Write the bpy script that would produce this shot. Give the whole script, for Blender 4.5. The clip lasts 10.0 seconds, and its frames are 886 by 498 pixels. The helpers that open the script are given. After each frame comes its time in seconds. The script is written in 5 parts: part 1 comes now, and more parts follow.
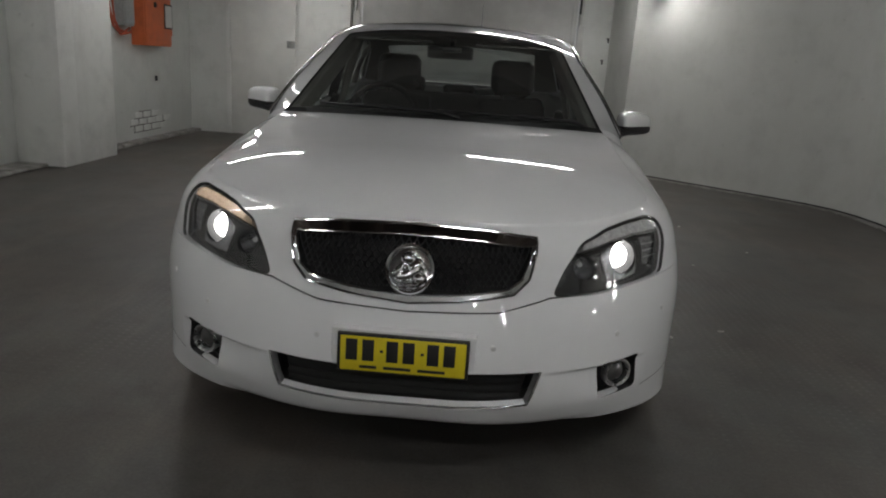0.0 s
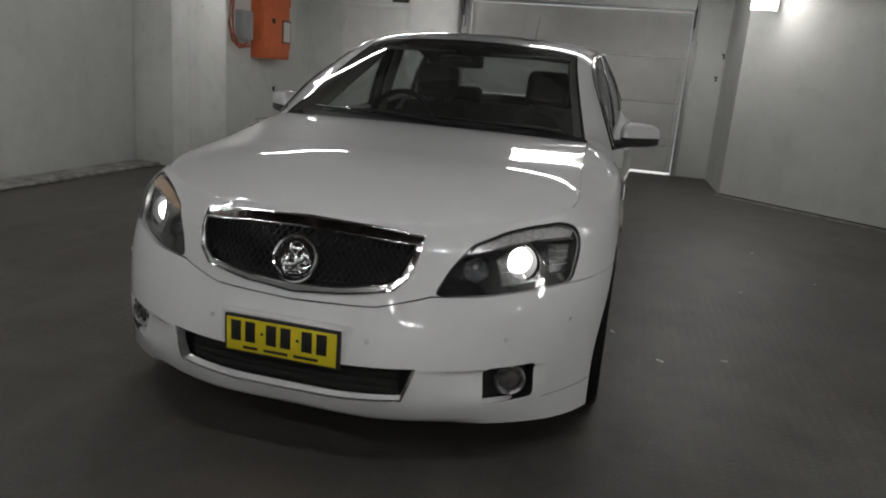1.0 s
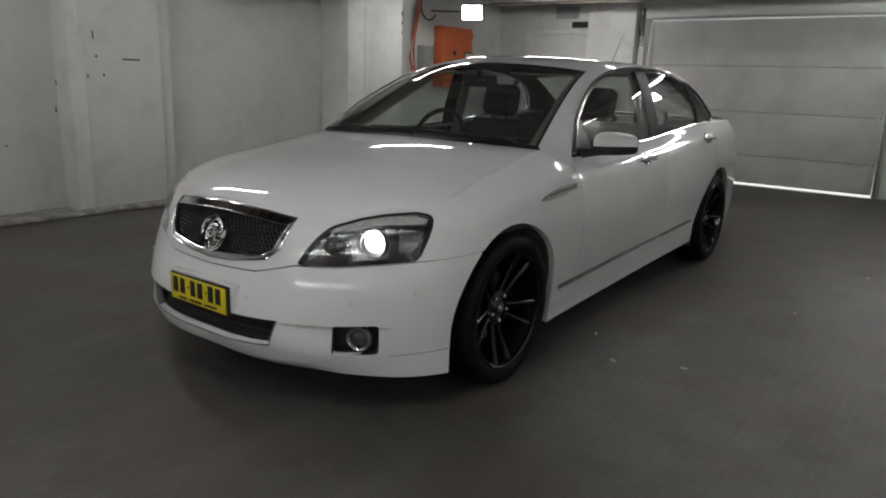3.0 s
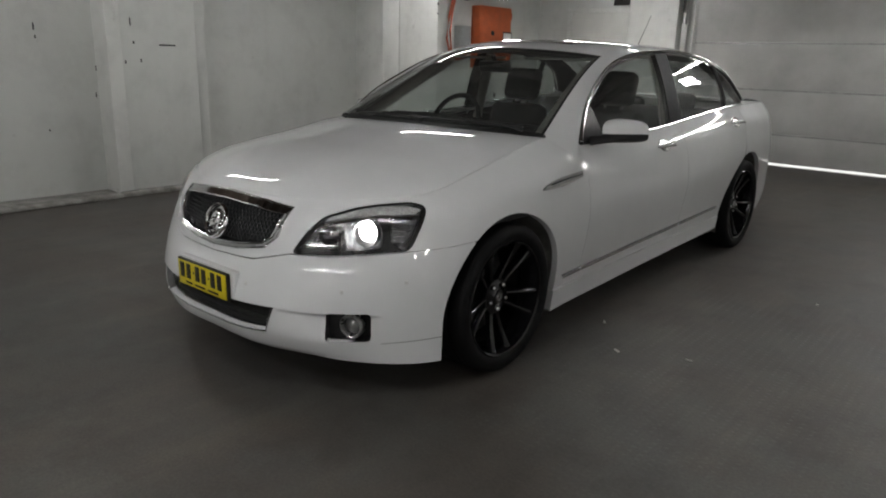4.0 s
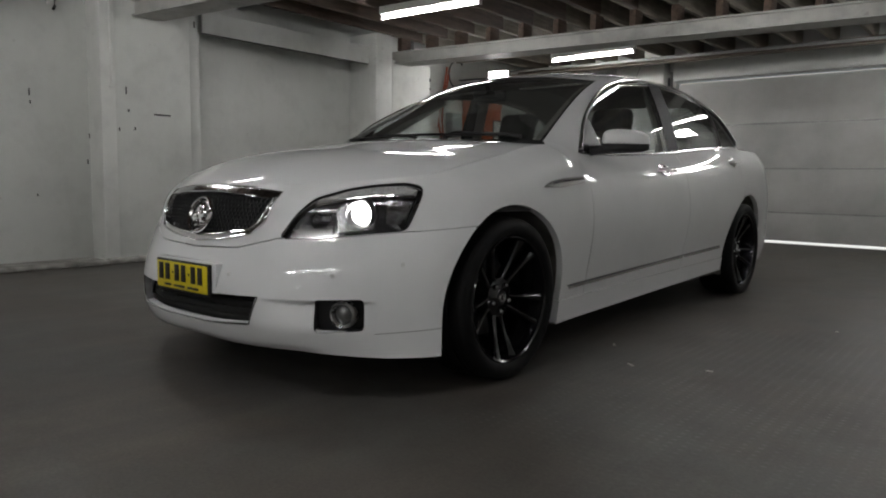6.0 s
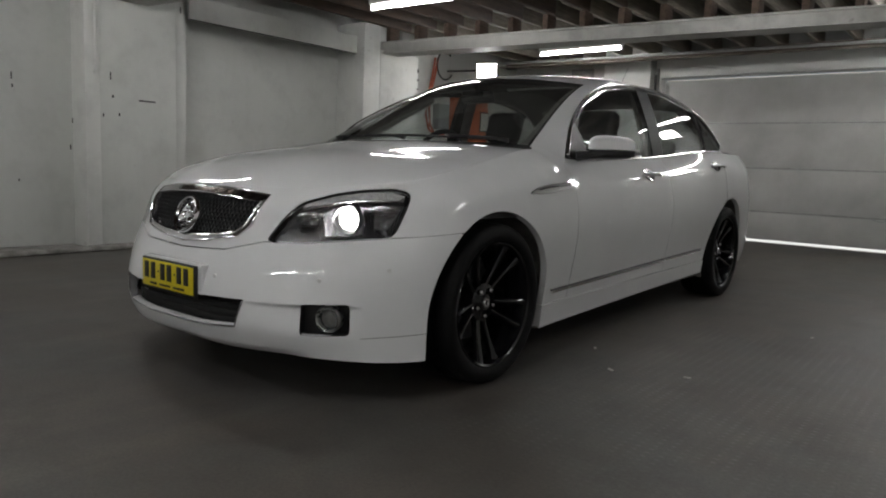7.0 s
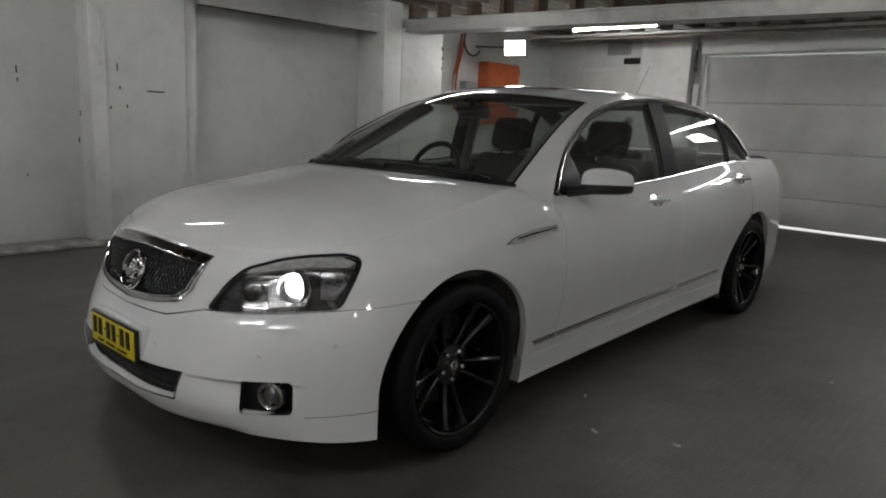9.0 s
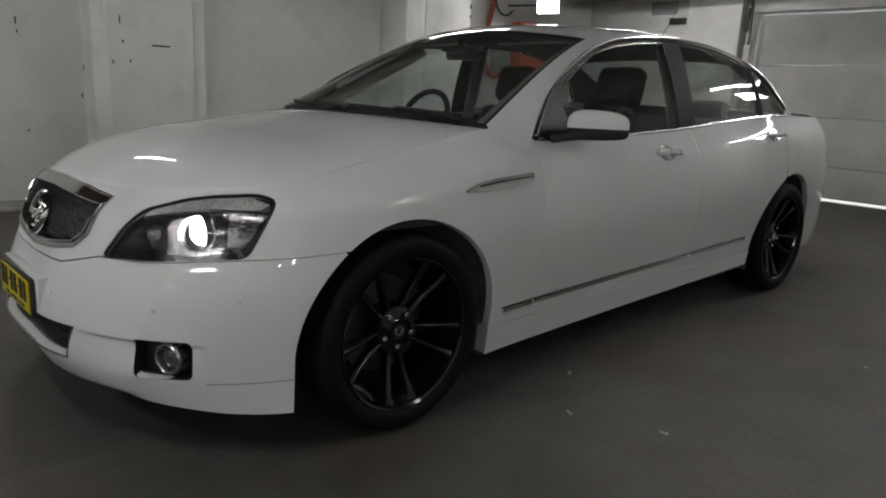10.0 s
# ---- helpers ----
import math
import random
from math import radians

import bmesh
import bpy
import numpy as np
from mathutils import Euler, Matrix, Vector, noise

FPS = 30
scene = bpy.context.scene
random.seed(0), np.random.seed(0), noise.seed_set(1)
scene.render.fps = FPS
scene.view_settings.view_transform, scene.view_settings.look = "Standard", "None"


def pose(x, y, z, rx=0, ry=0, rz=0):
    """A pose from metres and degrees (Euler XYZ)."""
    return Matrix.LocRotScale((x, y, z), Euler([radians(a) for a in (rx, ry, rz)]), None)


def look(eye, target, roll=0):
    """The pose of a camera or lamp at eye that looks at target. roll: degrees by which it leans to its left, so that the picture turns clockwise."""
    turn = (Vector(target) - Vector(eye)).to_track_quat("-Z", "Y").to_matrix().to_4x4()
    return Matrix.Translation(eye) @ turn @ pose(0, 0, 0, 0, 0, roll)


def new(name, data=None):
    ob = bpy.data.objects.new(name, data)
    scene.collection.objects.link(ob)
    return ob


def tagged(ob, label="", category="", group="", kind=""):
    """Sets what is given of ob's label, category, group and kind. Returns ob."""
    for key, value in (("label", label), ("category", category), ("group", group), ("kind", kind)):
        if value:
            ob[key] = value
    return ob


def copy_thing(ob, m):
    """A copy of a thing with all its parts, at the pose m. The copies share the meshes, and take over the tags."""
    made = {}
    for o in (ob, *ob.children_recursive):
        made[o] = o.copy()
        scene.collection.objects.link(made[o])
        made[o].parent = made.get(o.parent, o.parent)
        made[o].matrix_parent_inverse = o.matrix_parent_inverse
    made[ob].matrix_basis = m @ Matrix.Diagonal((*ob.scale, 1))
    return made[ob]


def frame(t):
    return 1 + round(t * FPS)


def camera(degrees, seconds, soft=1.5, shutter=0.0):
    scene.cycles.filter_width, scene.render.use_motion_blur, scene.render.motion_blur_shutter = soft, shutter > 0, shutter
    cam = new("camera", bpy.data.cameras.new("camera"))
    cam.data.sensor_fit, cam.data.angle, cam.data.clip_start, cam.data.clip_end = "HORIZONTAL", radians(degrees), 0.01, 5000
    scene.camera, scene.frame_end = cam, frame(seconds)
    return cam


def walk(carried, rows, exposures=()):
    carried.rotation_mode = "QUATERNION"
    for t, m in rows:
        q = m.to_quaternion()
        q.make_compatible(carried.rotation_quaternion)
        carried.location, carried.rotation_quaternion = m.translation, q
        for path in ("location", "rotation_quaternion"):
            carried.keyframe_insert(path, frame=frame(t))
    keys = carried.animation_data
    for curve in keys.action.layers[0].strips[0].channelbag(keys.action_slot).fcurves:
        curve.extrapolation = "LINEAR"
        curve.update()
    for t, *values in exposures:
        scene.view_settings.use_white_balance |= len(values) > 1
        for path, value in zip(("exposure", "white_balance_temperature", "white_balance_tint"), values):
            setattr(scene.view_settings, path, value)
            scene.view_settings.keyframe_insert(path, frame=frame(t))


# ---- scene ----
cam = camera(64.6, 10.0, soft=2.0)
PATH = [
    (0, (0.172, -1.89, 1.249), (0.102, 0.042, 0.737), 3.9),
    (0.2, (0.322, -1.889, 1.248), (0.199, 0.043, 0.744), 4.2),
    (0.5, (0.559, -1.856, 1.247), (0.314, 0.063, 0.741), 4.1),
    (0.7, (0.720, -1.843, 1.240), (0.333, 0.058, 0.750), 4.1),
    (1, (0.949, -1.812, 1.251), (0.469, 0.065, 0.757), 4.5),
    (1.3, (1.178, -1.806, 1.268), (0.581, 0.036, 0.772), 3.7),
    (1.5, (1.32, -1.786, 1.293), (0.641, 0.028, 0.794), 3.4),
    (2, (1.678, -1.693, 1.296), (0.797, 0.036, 0.81), 3.4),
    (2.5, (2.037, -1.687, 1.315), (1.018, -0.038, 0.823), 3.0),
    (2.7, (2.214, -1.67, 1.282), (1.134, -0.051, 0.822), 2.6),
    (4, (2.6, -1.5, 1.346), (1.349, -0.032, 0.82), 1.5),
    (4.5, (2.538, -1.459, 1.113), (1.32, 0.09, 0.771), 0.5),
    (4.7, (2.510, -1.443, 0.970), (1.292, 0.126, 0.722), 0.7),
    (5, (2.511, -1.447, 0.822), (1.285, 0.122, 0.633), 0.8),
    (5.5, (2.529, -1.434, 0.809), (1.254, 0.095, 0.62), 0.6),
    (7, (2.532, -1.46, 0.89), (1.292, 0.092, 0.655), 2.2),
    (7.3, (2.549, -1.470, 1.093), (1.344, 0.092, 0.763), 3.2),
    (7.5, (2.589, -1.487, 1.258), (1.414, 0.07, 0.818), 3.8),
    (7.8, (2.650, -1.488, 1.355), (1.468, 0.066, 0.915), 3.4),
    (8, (2.681, -1.494, 1.381), (1.482, 0.047, 0.945), 3.2),
    (8.5, (2.647, -1.348, 1.337), (1.41, 0.163, 0.905), 2.5),
    (8.8, (2.585, -1.140, 1.284), (1.262, 0.324, 0.905), 2.5),
    (9, (2.571, -1.041, 1.262), (1.248, 0.413, 0.897), 2.5),
    (9.3, (2.600, -0.906, 1.205), (1.274, 0.540, 0.814), 2.1),
    (9.5, (2.622, -0.81, 1.185), (1.291, 0.62, 0.758), 2.1),
    (9.7, (2.626, -0.690, 1.154), (1.280, 0.726, 0.723), 2.4),
    (10, (2.583, -0.523, 1.111), (1.166, 0.819, 0.675), 2.8),
]
walk(cam, [(t, look(eye, target, roll)) for t, eye, target, roll in PATH], [(0, 0.22), (1, 0.24), (2.5, 0.33), (4, 0.57), (4.5, 0.5), (5, 0.33), (7, 0.39), (8, 0.44), (9, 0.33), (10, 0.42)])

# ---- world and light ----
world = bpy.data.worlds.new("world")
scene.world = world
world.use_nodes = True
wn = world.node_tree
sky = wn.nodes.new("ShaderNodeTexSky")
sky.sky_type, sky.sun_disc = "NISHITA", False
sky.sun_elevation, sky.sun_rotation = radians(47), radians(15.5)
wn.links.new(sky.outputs[0], wn.nodes["Background"].inputs[0])
wn.nodes["Background"].inputs[1].default_value = 0.15
sun_data = bpy.data.lights.new("sun", "SUN")
sun_data.energy, sun_data.angle, sun_data.color = 4.0, radians(0.5), (1.0, 0.96, 0.9)
sun = new("sun", sun_data)
sun.matrix_basis = look((10, 46, 40), (0, 10, 0))
scene.view_settings.exposure = 0.0


# ---- materials ----
def nodes_of(name):
    m = bpy.data.materials.new(name)
    m.use_nodes = True
    return m, m.node_tree, m.node_tree.nodes["Principled BSDF"]


def setin(n, **kw):
    for k, v in kw.items():
        n.inputs[k.replace("_", " ")].default_value = v


def noise_node(nt, scale, detail=4, rough=0.55, stretch=None, coord="Object"):
    tc = nt.nodes.new("ShaderNodeTexCoord")
    mp = nt.nodes.new("ShaderNodeMapping")
    nt.links.new(tc.outputs[coord], mp.inputs[0])
    if stretch:
        mp.inputs["Scale"].default_value = stretch
    t = nt.nodes.new("ShaderNodeTexNoise")
    nt.links.new(mp.outputs[0], t.inputs["Vector"])
    t.inputs["Scale"].default_value, t.inputs["Detail"].default_value, t.inputs["Roughness"].default_value = scale, detail, rough
    return t


def ramp(nt, src, stops):
    r = nt.nodes.new("ShaderNodeValToRGB")
    nt.links.new(src, r.inputs[0])
    el = r.color_ramp.elements
    while len(el) < len(stops):
        el.new(0.5)
    for e, (p, c) in zip(el, stops):
        e.position = p
        e.color = (*c, 1) if len(c) == 3 else c
    return r.outputs[0]


def mixc(nt, fac, a, b, mode="MIX"):
    m = nt.nodes.new("ShaderNodeMix")
    m.data_type, m.blend_type = "RGBA", mode
    for i, v in ((0, fac), (6, a), (7, b)):
        if isinstance(v, bpy.types.NodeSocket):
            nt.links.new(v, m.inputs[i])
        else:
            m.inputs[i].default_value = v if i == 0 else (*v, 1)
    return m.outputs[2]


def bump(nt, bs, src, strength, dist):
    b = nt.nodes.new("ShaderNodeBump")
    b.inputs["Strength"].default_value, b.inputs["Distance"].default_value = strength, dist
    nt.links.new(src, b.inputs["Height"])
    nt.links.new(b.outputs[0], bs.inputs["Normal"])
    return b


def plain(name, col, rough=0.5, metal=0.0, grain=0.12, scale=30, bumpy=0.0, **kw):
    """A surface with faint grain in its colour and gloss."""
    m, nt, bs = nodes_of(name)
    setin(bs, Metallic=metal, **kw)
    n = noise_node(nt, scale)
    lo = tuple(c * (1 - grain) for c in col)
    hi = tuple(min(1, c * (1 + grain)) for c in col)
    nt.links.new(ramp(nt, n.outputs["Fac"], [(0.3, lo), (0.7, hi)]), bs.inputs["Base Color"])
    r0, r1 = max(0.02, rough * 0.85), min(1, rough * 1.15)
    nt.links.new(ramp(nt, n.outputs["Fac"], [(0.3, (r0,) * 3), (0.7, (r1,) * 3)]), bs.inputs["Roughness"])
    if bumpy:
        bump(nt, bs, n.outputs["Fac"], 0.4, bumpy)
    return m


def wall_paint(name, base, dirt=0.5, brick=False):
    """White paint on masonry: trowel waves, patched areas, grime with its own shape."""
    m, nt, bs = nodes_of(name)
    big = noise_node(nt, 0.7, 5, 0.6)
    mid = noise_node(nt, 3.5, 6, 0.65)
    runs = noise_node(nt, 2.0, 4, 0.6, (3.0, 3.0, 0.35))
    fine = noise_node(nt, 60, 3, 0.6)
    c = ramp(nt, big.outputs["Fac"], [(0.35, tuple(v * 0.9 for v in base)), (0.65, base)])
    g = ramp(nt, mid.outputs["Fac"], [(0.30, (1 - 0.35 * dirt,) * 3), (0.52, (1, 1, 1))])
    c = mixc(nt, 1.0, c, g, "MULTIPLY")
    r = ramp(nt, runs.outputs["Fac"], [(0.25, (1 - 0.3 * dirt, 1 - 0.32 * dirt, 1 - 0.36 * dirt)), (0.5, (1, 1, 1))])
    c = mixc(nt, 0.4, c, r, "MULTIPLY")
    sp = noise_node(nt, 9, 2, 0.4)
    s = ramp(nt, sp.outputs["Fac"], [(0.24, (0.45, 0.43, 0.40)), (0.27, (1, 1, 1))])
    c = mixc(nt, 0.6 * dirt, c, s, "MULTIPLY")
    nt.links.new(c, bs.inputs["Base Color"])
    setin(bs, Roughness=0.55)
    add = nt.nodes.new("ShaderNodeMath")
    add.operation = "MULTIPLY_ADD"
    nt.links.new(fine.outputs["Fac"], add.inputs[0])
    add.inputs[1].default_value = 0.12
    nt.links.new(mid.outputs["Fac"], add.inputs[2])
    bump(nt, bs, add.outputs[0], 0.35, 0.012)
    return m


def floor_mat():
    """Dark sealed floor with a pattern of small raised dashes, polished on their tops, kept to two strips."""
    m, nt, bs = nodes_of("floor")
    big = noise_node(nt, 0.55, 6, 0.62)
    mid = noise_node(nt, 2.6, 6, 0.7)
    fine = noise_node(nt, 90, 3, 0.6)
    c = ramp(nt, big.outputs["Fac"], [(0.3, (0.048, 0.0465, 0.044)), (0.7, (0.084, 0.081, 0.077))])
    g = ramp(nt, mid.outputs["Fac"], [(0.28, (0.62, 0.6, 0.58)), (0.5, (1, 1, 1)), (0.75, (1.25, 1.22, 1.18))])
    c = mixc(nt, 1.0, c, g, "MULTIPLY")
    f = ramp(nt, fine.outputs["Fac"], [(0.3, (0.8,) * 3), (0.7, (1.15,) * 3)])
    c = mixc(nt, 1.0, c, f, "MULTIPLY")
    nt.links.new(c, bs.inputs["Base Color"])
    # dashes: rows across, 45 mm by 40 mm
    tc = nt.nodes.new("ShaderNodeTexCoord")
    sep = nt.nodes.new("ShaderNodeSeparateXYZ")
    nt.links.new(tc.outputs["Object"], sep.inputs[0])

    def math(op, a, b=None):
        n = nt.nodes.new("ShaderNodeMath")
        n.operation = op
        for i, v in enumerate((a, b)):
            if v is None:
                continue
            if isinstance(v, bpy.types.NodeSocket):
                nt.links.new(v, n.inputs[i])
            else:
                n.inputs[i].default_value = v
        return n.outputs[0]
    px = math("SINE", math("MULTIPLY", sep.outputs[0], 2 * math_pi / 0.046))
    py = math("SINE", math("MULTIPLY", sep.outputs[1], 2 * math_pi / 0.036))
    sx = math("MAXIMUM", px, 0.0)
    sy = math("POWER", math("MAXIMUM", py, 0.0), 1.6)
    dash = math("MULTIPLY", sx, sy)
    # tread limited to two strips, laid where lamp reflections reveal it
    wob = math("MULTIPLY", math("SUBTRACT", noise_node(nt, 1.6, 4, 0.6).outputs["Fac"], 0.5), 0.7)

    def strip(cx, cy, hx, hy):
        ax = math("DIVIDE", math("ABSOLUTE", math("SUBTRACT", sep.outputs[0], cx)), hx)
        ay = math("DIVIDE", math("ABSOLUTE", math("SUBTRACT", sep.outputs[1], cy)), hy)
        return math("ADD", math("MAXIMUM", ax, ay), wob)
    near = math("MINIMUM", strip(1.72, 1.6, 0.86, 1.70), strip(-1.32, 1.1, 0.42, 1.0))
    patchy = ramp(nt, near, [(0.45, (1,) * 3), (1.05, (0.0,) * 3)])
    dash = math("MULTIPLY", dash, patchy)
    scuff = ramp(nt, noise_node(nt, 5.0, 4, 0.65).outputs["Fac"], [(0.38, (0.1,) * 3), (0.62, (1.0,) * 3)])
    dash = math("MULTIPLY", dash, scuff)
    stain = ramp(nt, noise_node(nt, 1.1, 5, 0.65).outputs["Fac"], [(0.40, (1, 1, 1)), (0.56, (0.78, 0.69, 0.64)), (0.72, (0.58, 0.48, 0.44))])
    # Brightness of the far floor is put into the colour, rising with y.
    far_lift = math("ADD", math("MULTIPLY", sep.outputs[1], 0.16), math("MULTIPLY", noise_node(nt, 0.8, 4, 0.6).outputs["Fac"], 0.9))
    paler = ramp(nt, far_lift, [(0.25, (1.08, 1.07, 1.05)), (0.95, (1.55, 1.54, 1.5))])
    c = mixc(nt, 1.0, c, paler, "MULTIPLY")
    c2 = mixc(nt, 0.75, c, stain, "MULTIPLY")
    scrape = ramp(nt, noise_node(nt, 1.7, 5, 0.7, (1.6, 0.35, 1)).outputs["Fac"], [(0.5, (1, 1, 1)), (0.68, (1.3, 1.28, 1.24))])
    c2 = mixc(nt, 0.8, c2, scrape, "MULTIPLY")
    # Dash tops are mixed paler, a faint painted glint.
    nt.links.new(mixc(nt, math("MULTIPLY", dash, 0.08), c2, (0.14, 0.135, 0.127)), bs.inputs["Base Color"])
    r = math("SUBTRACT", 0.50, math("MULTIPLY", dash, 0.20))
    setin(bs, Specular_IOR_Level=0.42)
    r = math("ADD", r, math("MULTIPLY", mid.outputs["Fac"], 0.12))
    nt.links.new(r, bs.inputs["Roughness"])
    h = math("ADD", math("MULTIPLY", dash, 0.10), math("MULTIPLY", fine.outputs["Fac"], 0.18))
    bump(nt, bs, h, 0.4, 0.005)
    return m


math_pi = math.pi


def wood_mat(name, dark, light):
    m, nt, bs = nodes_of(name)
    n = noise_node(nt, 6, 6, 0.65, (6, 0.5, 6))
    b = noise_node(nt, 1.2, 4, 0.6)
    c = ramp(nt, n.outputs["Fac"], [(0.3, dark), (0.7, light)])
    c = mixc(nt, 1.0, c, ramp(nt, b.outputs["Fac"], [(0.3, (0.6,) * 3), (0.65, (1.2,) * 3)]), "MULTIPLY")
    nt.links.new(c, bs.inputs["Base Color"])
    setin(bs, Roughness=0.8)
    bump(nt, bs, n.outputs["Fac"], 0.5, 0.004)
    return m


def glow(name, col, strength):
    m, nt, bs = nodes_of(name)
    setin(bs, Base_Color=(0.8, 0.8, 0.8, 1), Emission_Color=(*col, 1), Emission_Strength=strength)
    return m


def glass_mat(name, tint, rough=0.0, gloss=0.045, dust_veil=0.0):
    m = bpy.data.materials.new(name)
    m.use_nodes = True
    nt = m.node_tree
    nt.nodes.clear()
    out = nt.nodes.new("ShaderNodeOutputMaterial")
    mix = nt.nodes.new("ShaderNodeMixShader")
    tr = nt.nodes.new("ShaderNodeBsdfTransparent")
    gl = nt.nodes.new("ShaderNodeBsdfGlossy")
    fr = nt.nodes.new("ShaderNodeLayerWeight")
    pw = nt.nodes.new("ShaderNodeMath")
    ad = nt.nodes.new("ShaderNodeMath")
    tr.inputs[0].default_value = (*tint, 1)
    gl.inputs["Roughness"].default_value = rough
    fr.inputs[0].default_value = 0.5
    pw.operation, ad.operation = "POWER", "MULTIPLY_ADD"
    nt.links.new(fr.outputs["Facing"], pw.inputs[0])
    pw.inputs[1].default_value = 5.0
    nt.links.new(pw.outputs[0], ad.inputs[0])
    ad.inputs[1].default_value, ad.inputs[2].default_value = 0.85, gloss
    nt.links.new(ad.outputs[0], mix.inputs[0])
    nt.links.new(tr.outputs[0], mix.inputs[1])
    nt.links.new(gl.outputs[0], mix.inputs[2])
    # Pale diffuse film: dust, plus a grey veil painted for reflections.
    df = nt.nodes.new("ShaderNodeBsdfDiffuse")
    df.inputs[0].default_value = (0.7, 0.69, 0.66, 1)
    film = nt.nodes.new("ShaderNodeMixShader")
    nt.links.new(ramp(nt, noise_node(nt, 3.0, 5, 0.6).outputs["Fac"], [(0.3, (dust_veil * 0.6,) * 3), (0.7, (dust_veil * 1.4,) * 3)]), film.inputs[0])
    nt.links.new(mix.outputs[0], film.inputs[1])
    nt.links.new(df.outputs[0], film.inputs[2])
    nt.links.new(film.outputs[0], out.inputs[0])
    return m


def car_paint():
    m, nt, bs = nodes_of("white_car_paint")
    n = noise_node(nt, 4, 4, 0.6)
    nt.links.new(ramp(nt, n.outputs["Fac"], [(0.3, (0.705, 0.712, 0.722)), (0.7, (0.745, 0.751, 0.760))]), bs.inputs["Base Color"])
    f = noise_node(nt, 22, 5, 0.7)
    nt.links.new(ramp(nt, f.outputs["Fac"], [(0.3, (0.46,) * 3), (0.7, (0.58,) * 3)]), bs.inputs["Roughness"])
    setin(bs, Coat_Weight=1.0, Coat_Roughness=0.035, Coat_IOR=1.45, Specular_IOR_Level=0.12)
    return m


PAINT = car_paint()
WALL = wall_paint("white_wall_paint", (0.68, 0.69, 0.665), 0.3)
WALL_B = wall_paint("white_column_paint", (0.74, 0.745, 0.72), 0.4)
BEAMW = wall_paint("grimy_beam_paint", (0.44, 0.435, 0.41), 0.8)
WALL_R = wall_paint("right_wall_paint", (0.66, 0.665, 0.635), 0.25)
FLOOR = floor_mat()
WOOD = wood_mat("old_floor_joist", (0.034, 0.023, 0.017), (0.105, 0.07, 0.05))
WOOD_W = wood_mat("whitewashed_joist", (0.13, 0.112, 0.09), (0.27, 0.245, 0.20))
BOARD = wood_mat("dark_floorboard", (0.025, 0.017, 0.013), (0.07, 0.045, 0.032))
DOORW = plain("painted_steel_door", (0.48, 0.478, 0.462), 0.55, 0, 0.13, 2.2, 0.002)
STEEL = plain("galvanised_steel", (0.35, 0.35, 0.34), 0.45, 0.7, 0.2, 20)
TUBE = glow("fluorescent_tube", (1.0, 0.99, 0.975), 62.0)
FLOOD = glow("led_floodlight_face", (1.0, 0.99, 0.97), 42.0)
LAMPW = plain("white_lamp_housing", (0.7, 0.7, 0.68), 0.4)
ORANGE = plain("orange_paint", (0.62, 0.14, 0.045), 0.5, 0, 0.12, 8)
HOSE = plain("red_hose", (0.45, 0.10, 0.05), 0.55)
GREY = plain("grey_box", (0.30, 0.31, 0.31), 0.5)
BLACK = plain("black_plastic", (0.012, 0.012, 0.013), 0.45, 0, 0.2, 60)
PILLARB = plain("black_door_pillar", (0.009, 0.009, 0.010), 0.5, 0, 0.2, 60, Specular_IOR_Level=0.1)
BLACKG = plain("gloss_black", (0.008, 0.008, 0.009), 0.12, 0, 0.2, 60, Coat_Weight=1.0)
WHEELB = plain("black_alloy", (0.006, 0.006, 0.007), 0.13, 0, 0.04, 5, Specular_IOR_Level=0.6)
RUBBER = plain("tyre_rubber", (0.0075, 0.0075, 0.0078), 0.62, 0, 0.3, 40, 0.001, Specular_IOR_Level=0.12)
TRIM = plain("bright_trim", (0.74, 0.74, 0.75), 0.11, 1.0, 0.05, 40)
BRIGHT = plain("polished_window_trim", (0.88, 0.88, 0.88), 0.2, 1.0, 0.04, 40)
DISC = plain("brake_steel", (0.10, 0.10, 0.10), 0.4, 0.8, 0.3, 30)
BEZEL = plain("black_lamp_bezel", (0.02, 0.02, 0.022), 0.16, 0.0, 0.4, 12, Coat_Weight=0.6)
FACET = plain("faceted_reflector", (0.40, 0.40, 0.42), 0.14, 1.0, 0.35, 70, 0.006)
CHROME = plain("chrome", (0.72, 0.72, 0.73), 0.10, 1.0, 0.05, 40)
DULLCH = plain("dull_chrome", (0.5, 0.5, 0.5), 0.28, 1.0, 0.1, 40)
LEATHER = plain("black_leather", (0.014, 0.014, 0.015), 0.7, 0, 0.2, 25, 0.001, Specular_IOR_Level=0.25)
DASH = plain("dash_plastic", (0.014, 0.014, 0.015), 0.75, 0, 0.2, 60, Specular_IOR_Level=0.25)
LINING = plain("roof_lining", (0.20, 0.195, 0.18), 0.9)
PILLAR = plain("grey_pillar_trim", (0.19, 0.183, 0.168), 0.8, 0, 0.15, 40)
DUSTY = plain("dusty_arch_liner", (0.15, 0.145, 0.137), 0.9, 0, 0.4, 14, 0.002)
LINER = plain("wheel_arch_liner", (0.02, 0.02, 0.02), 0.9, Specular_IOR_Level=0.2)
YELLOW = plain("yellow_plate", (0.68, 0.56, 0.02), 0.35, 0, 0.06, 20)
GLASS = glass_mat("clear_glass", (0.72, 0.76, 0.75), dust_veil=0.035)
TINT = glass_mat("tinted_glass", (0.52, 0.55, 0.54), dust_veil=0.03)
LENS = glass_mat("headlamp_lens", (0.92, 0.92, 0.92), 0.0, 0.045, 0.012)
BEAM = glow("headlamp_beam", (1.0, 0.98, 0.95), 9.0)
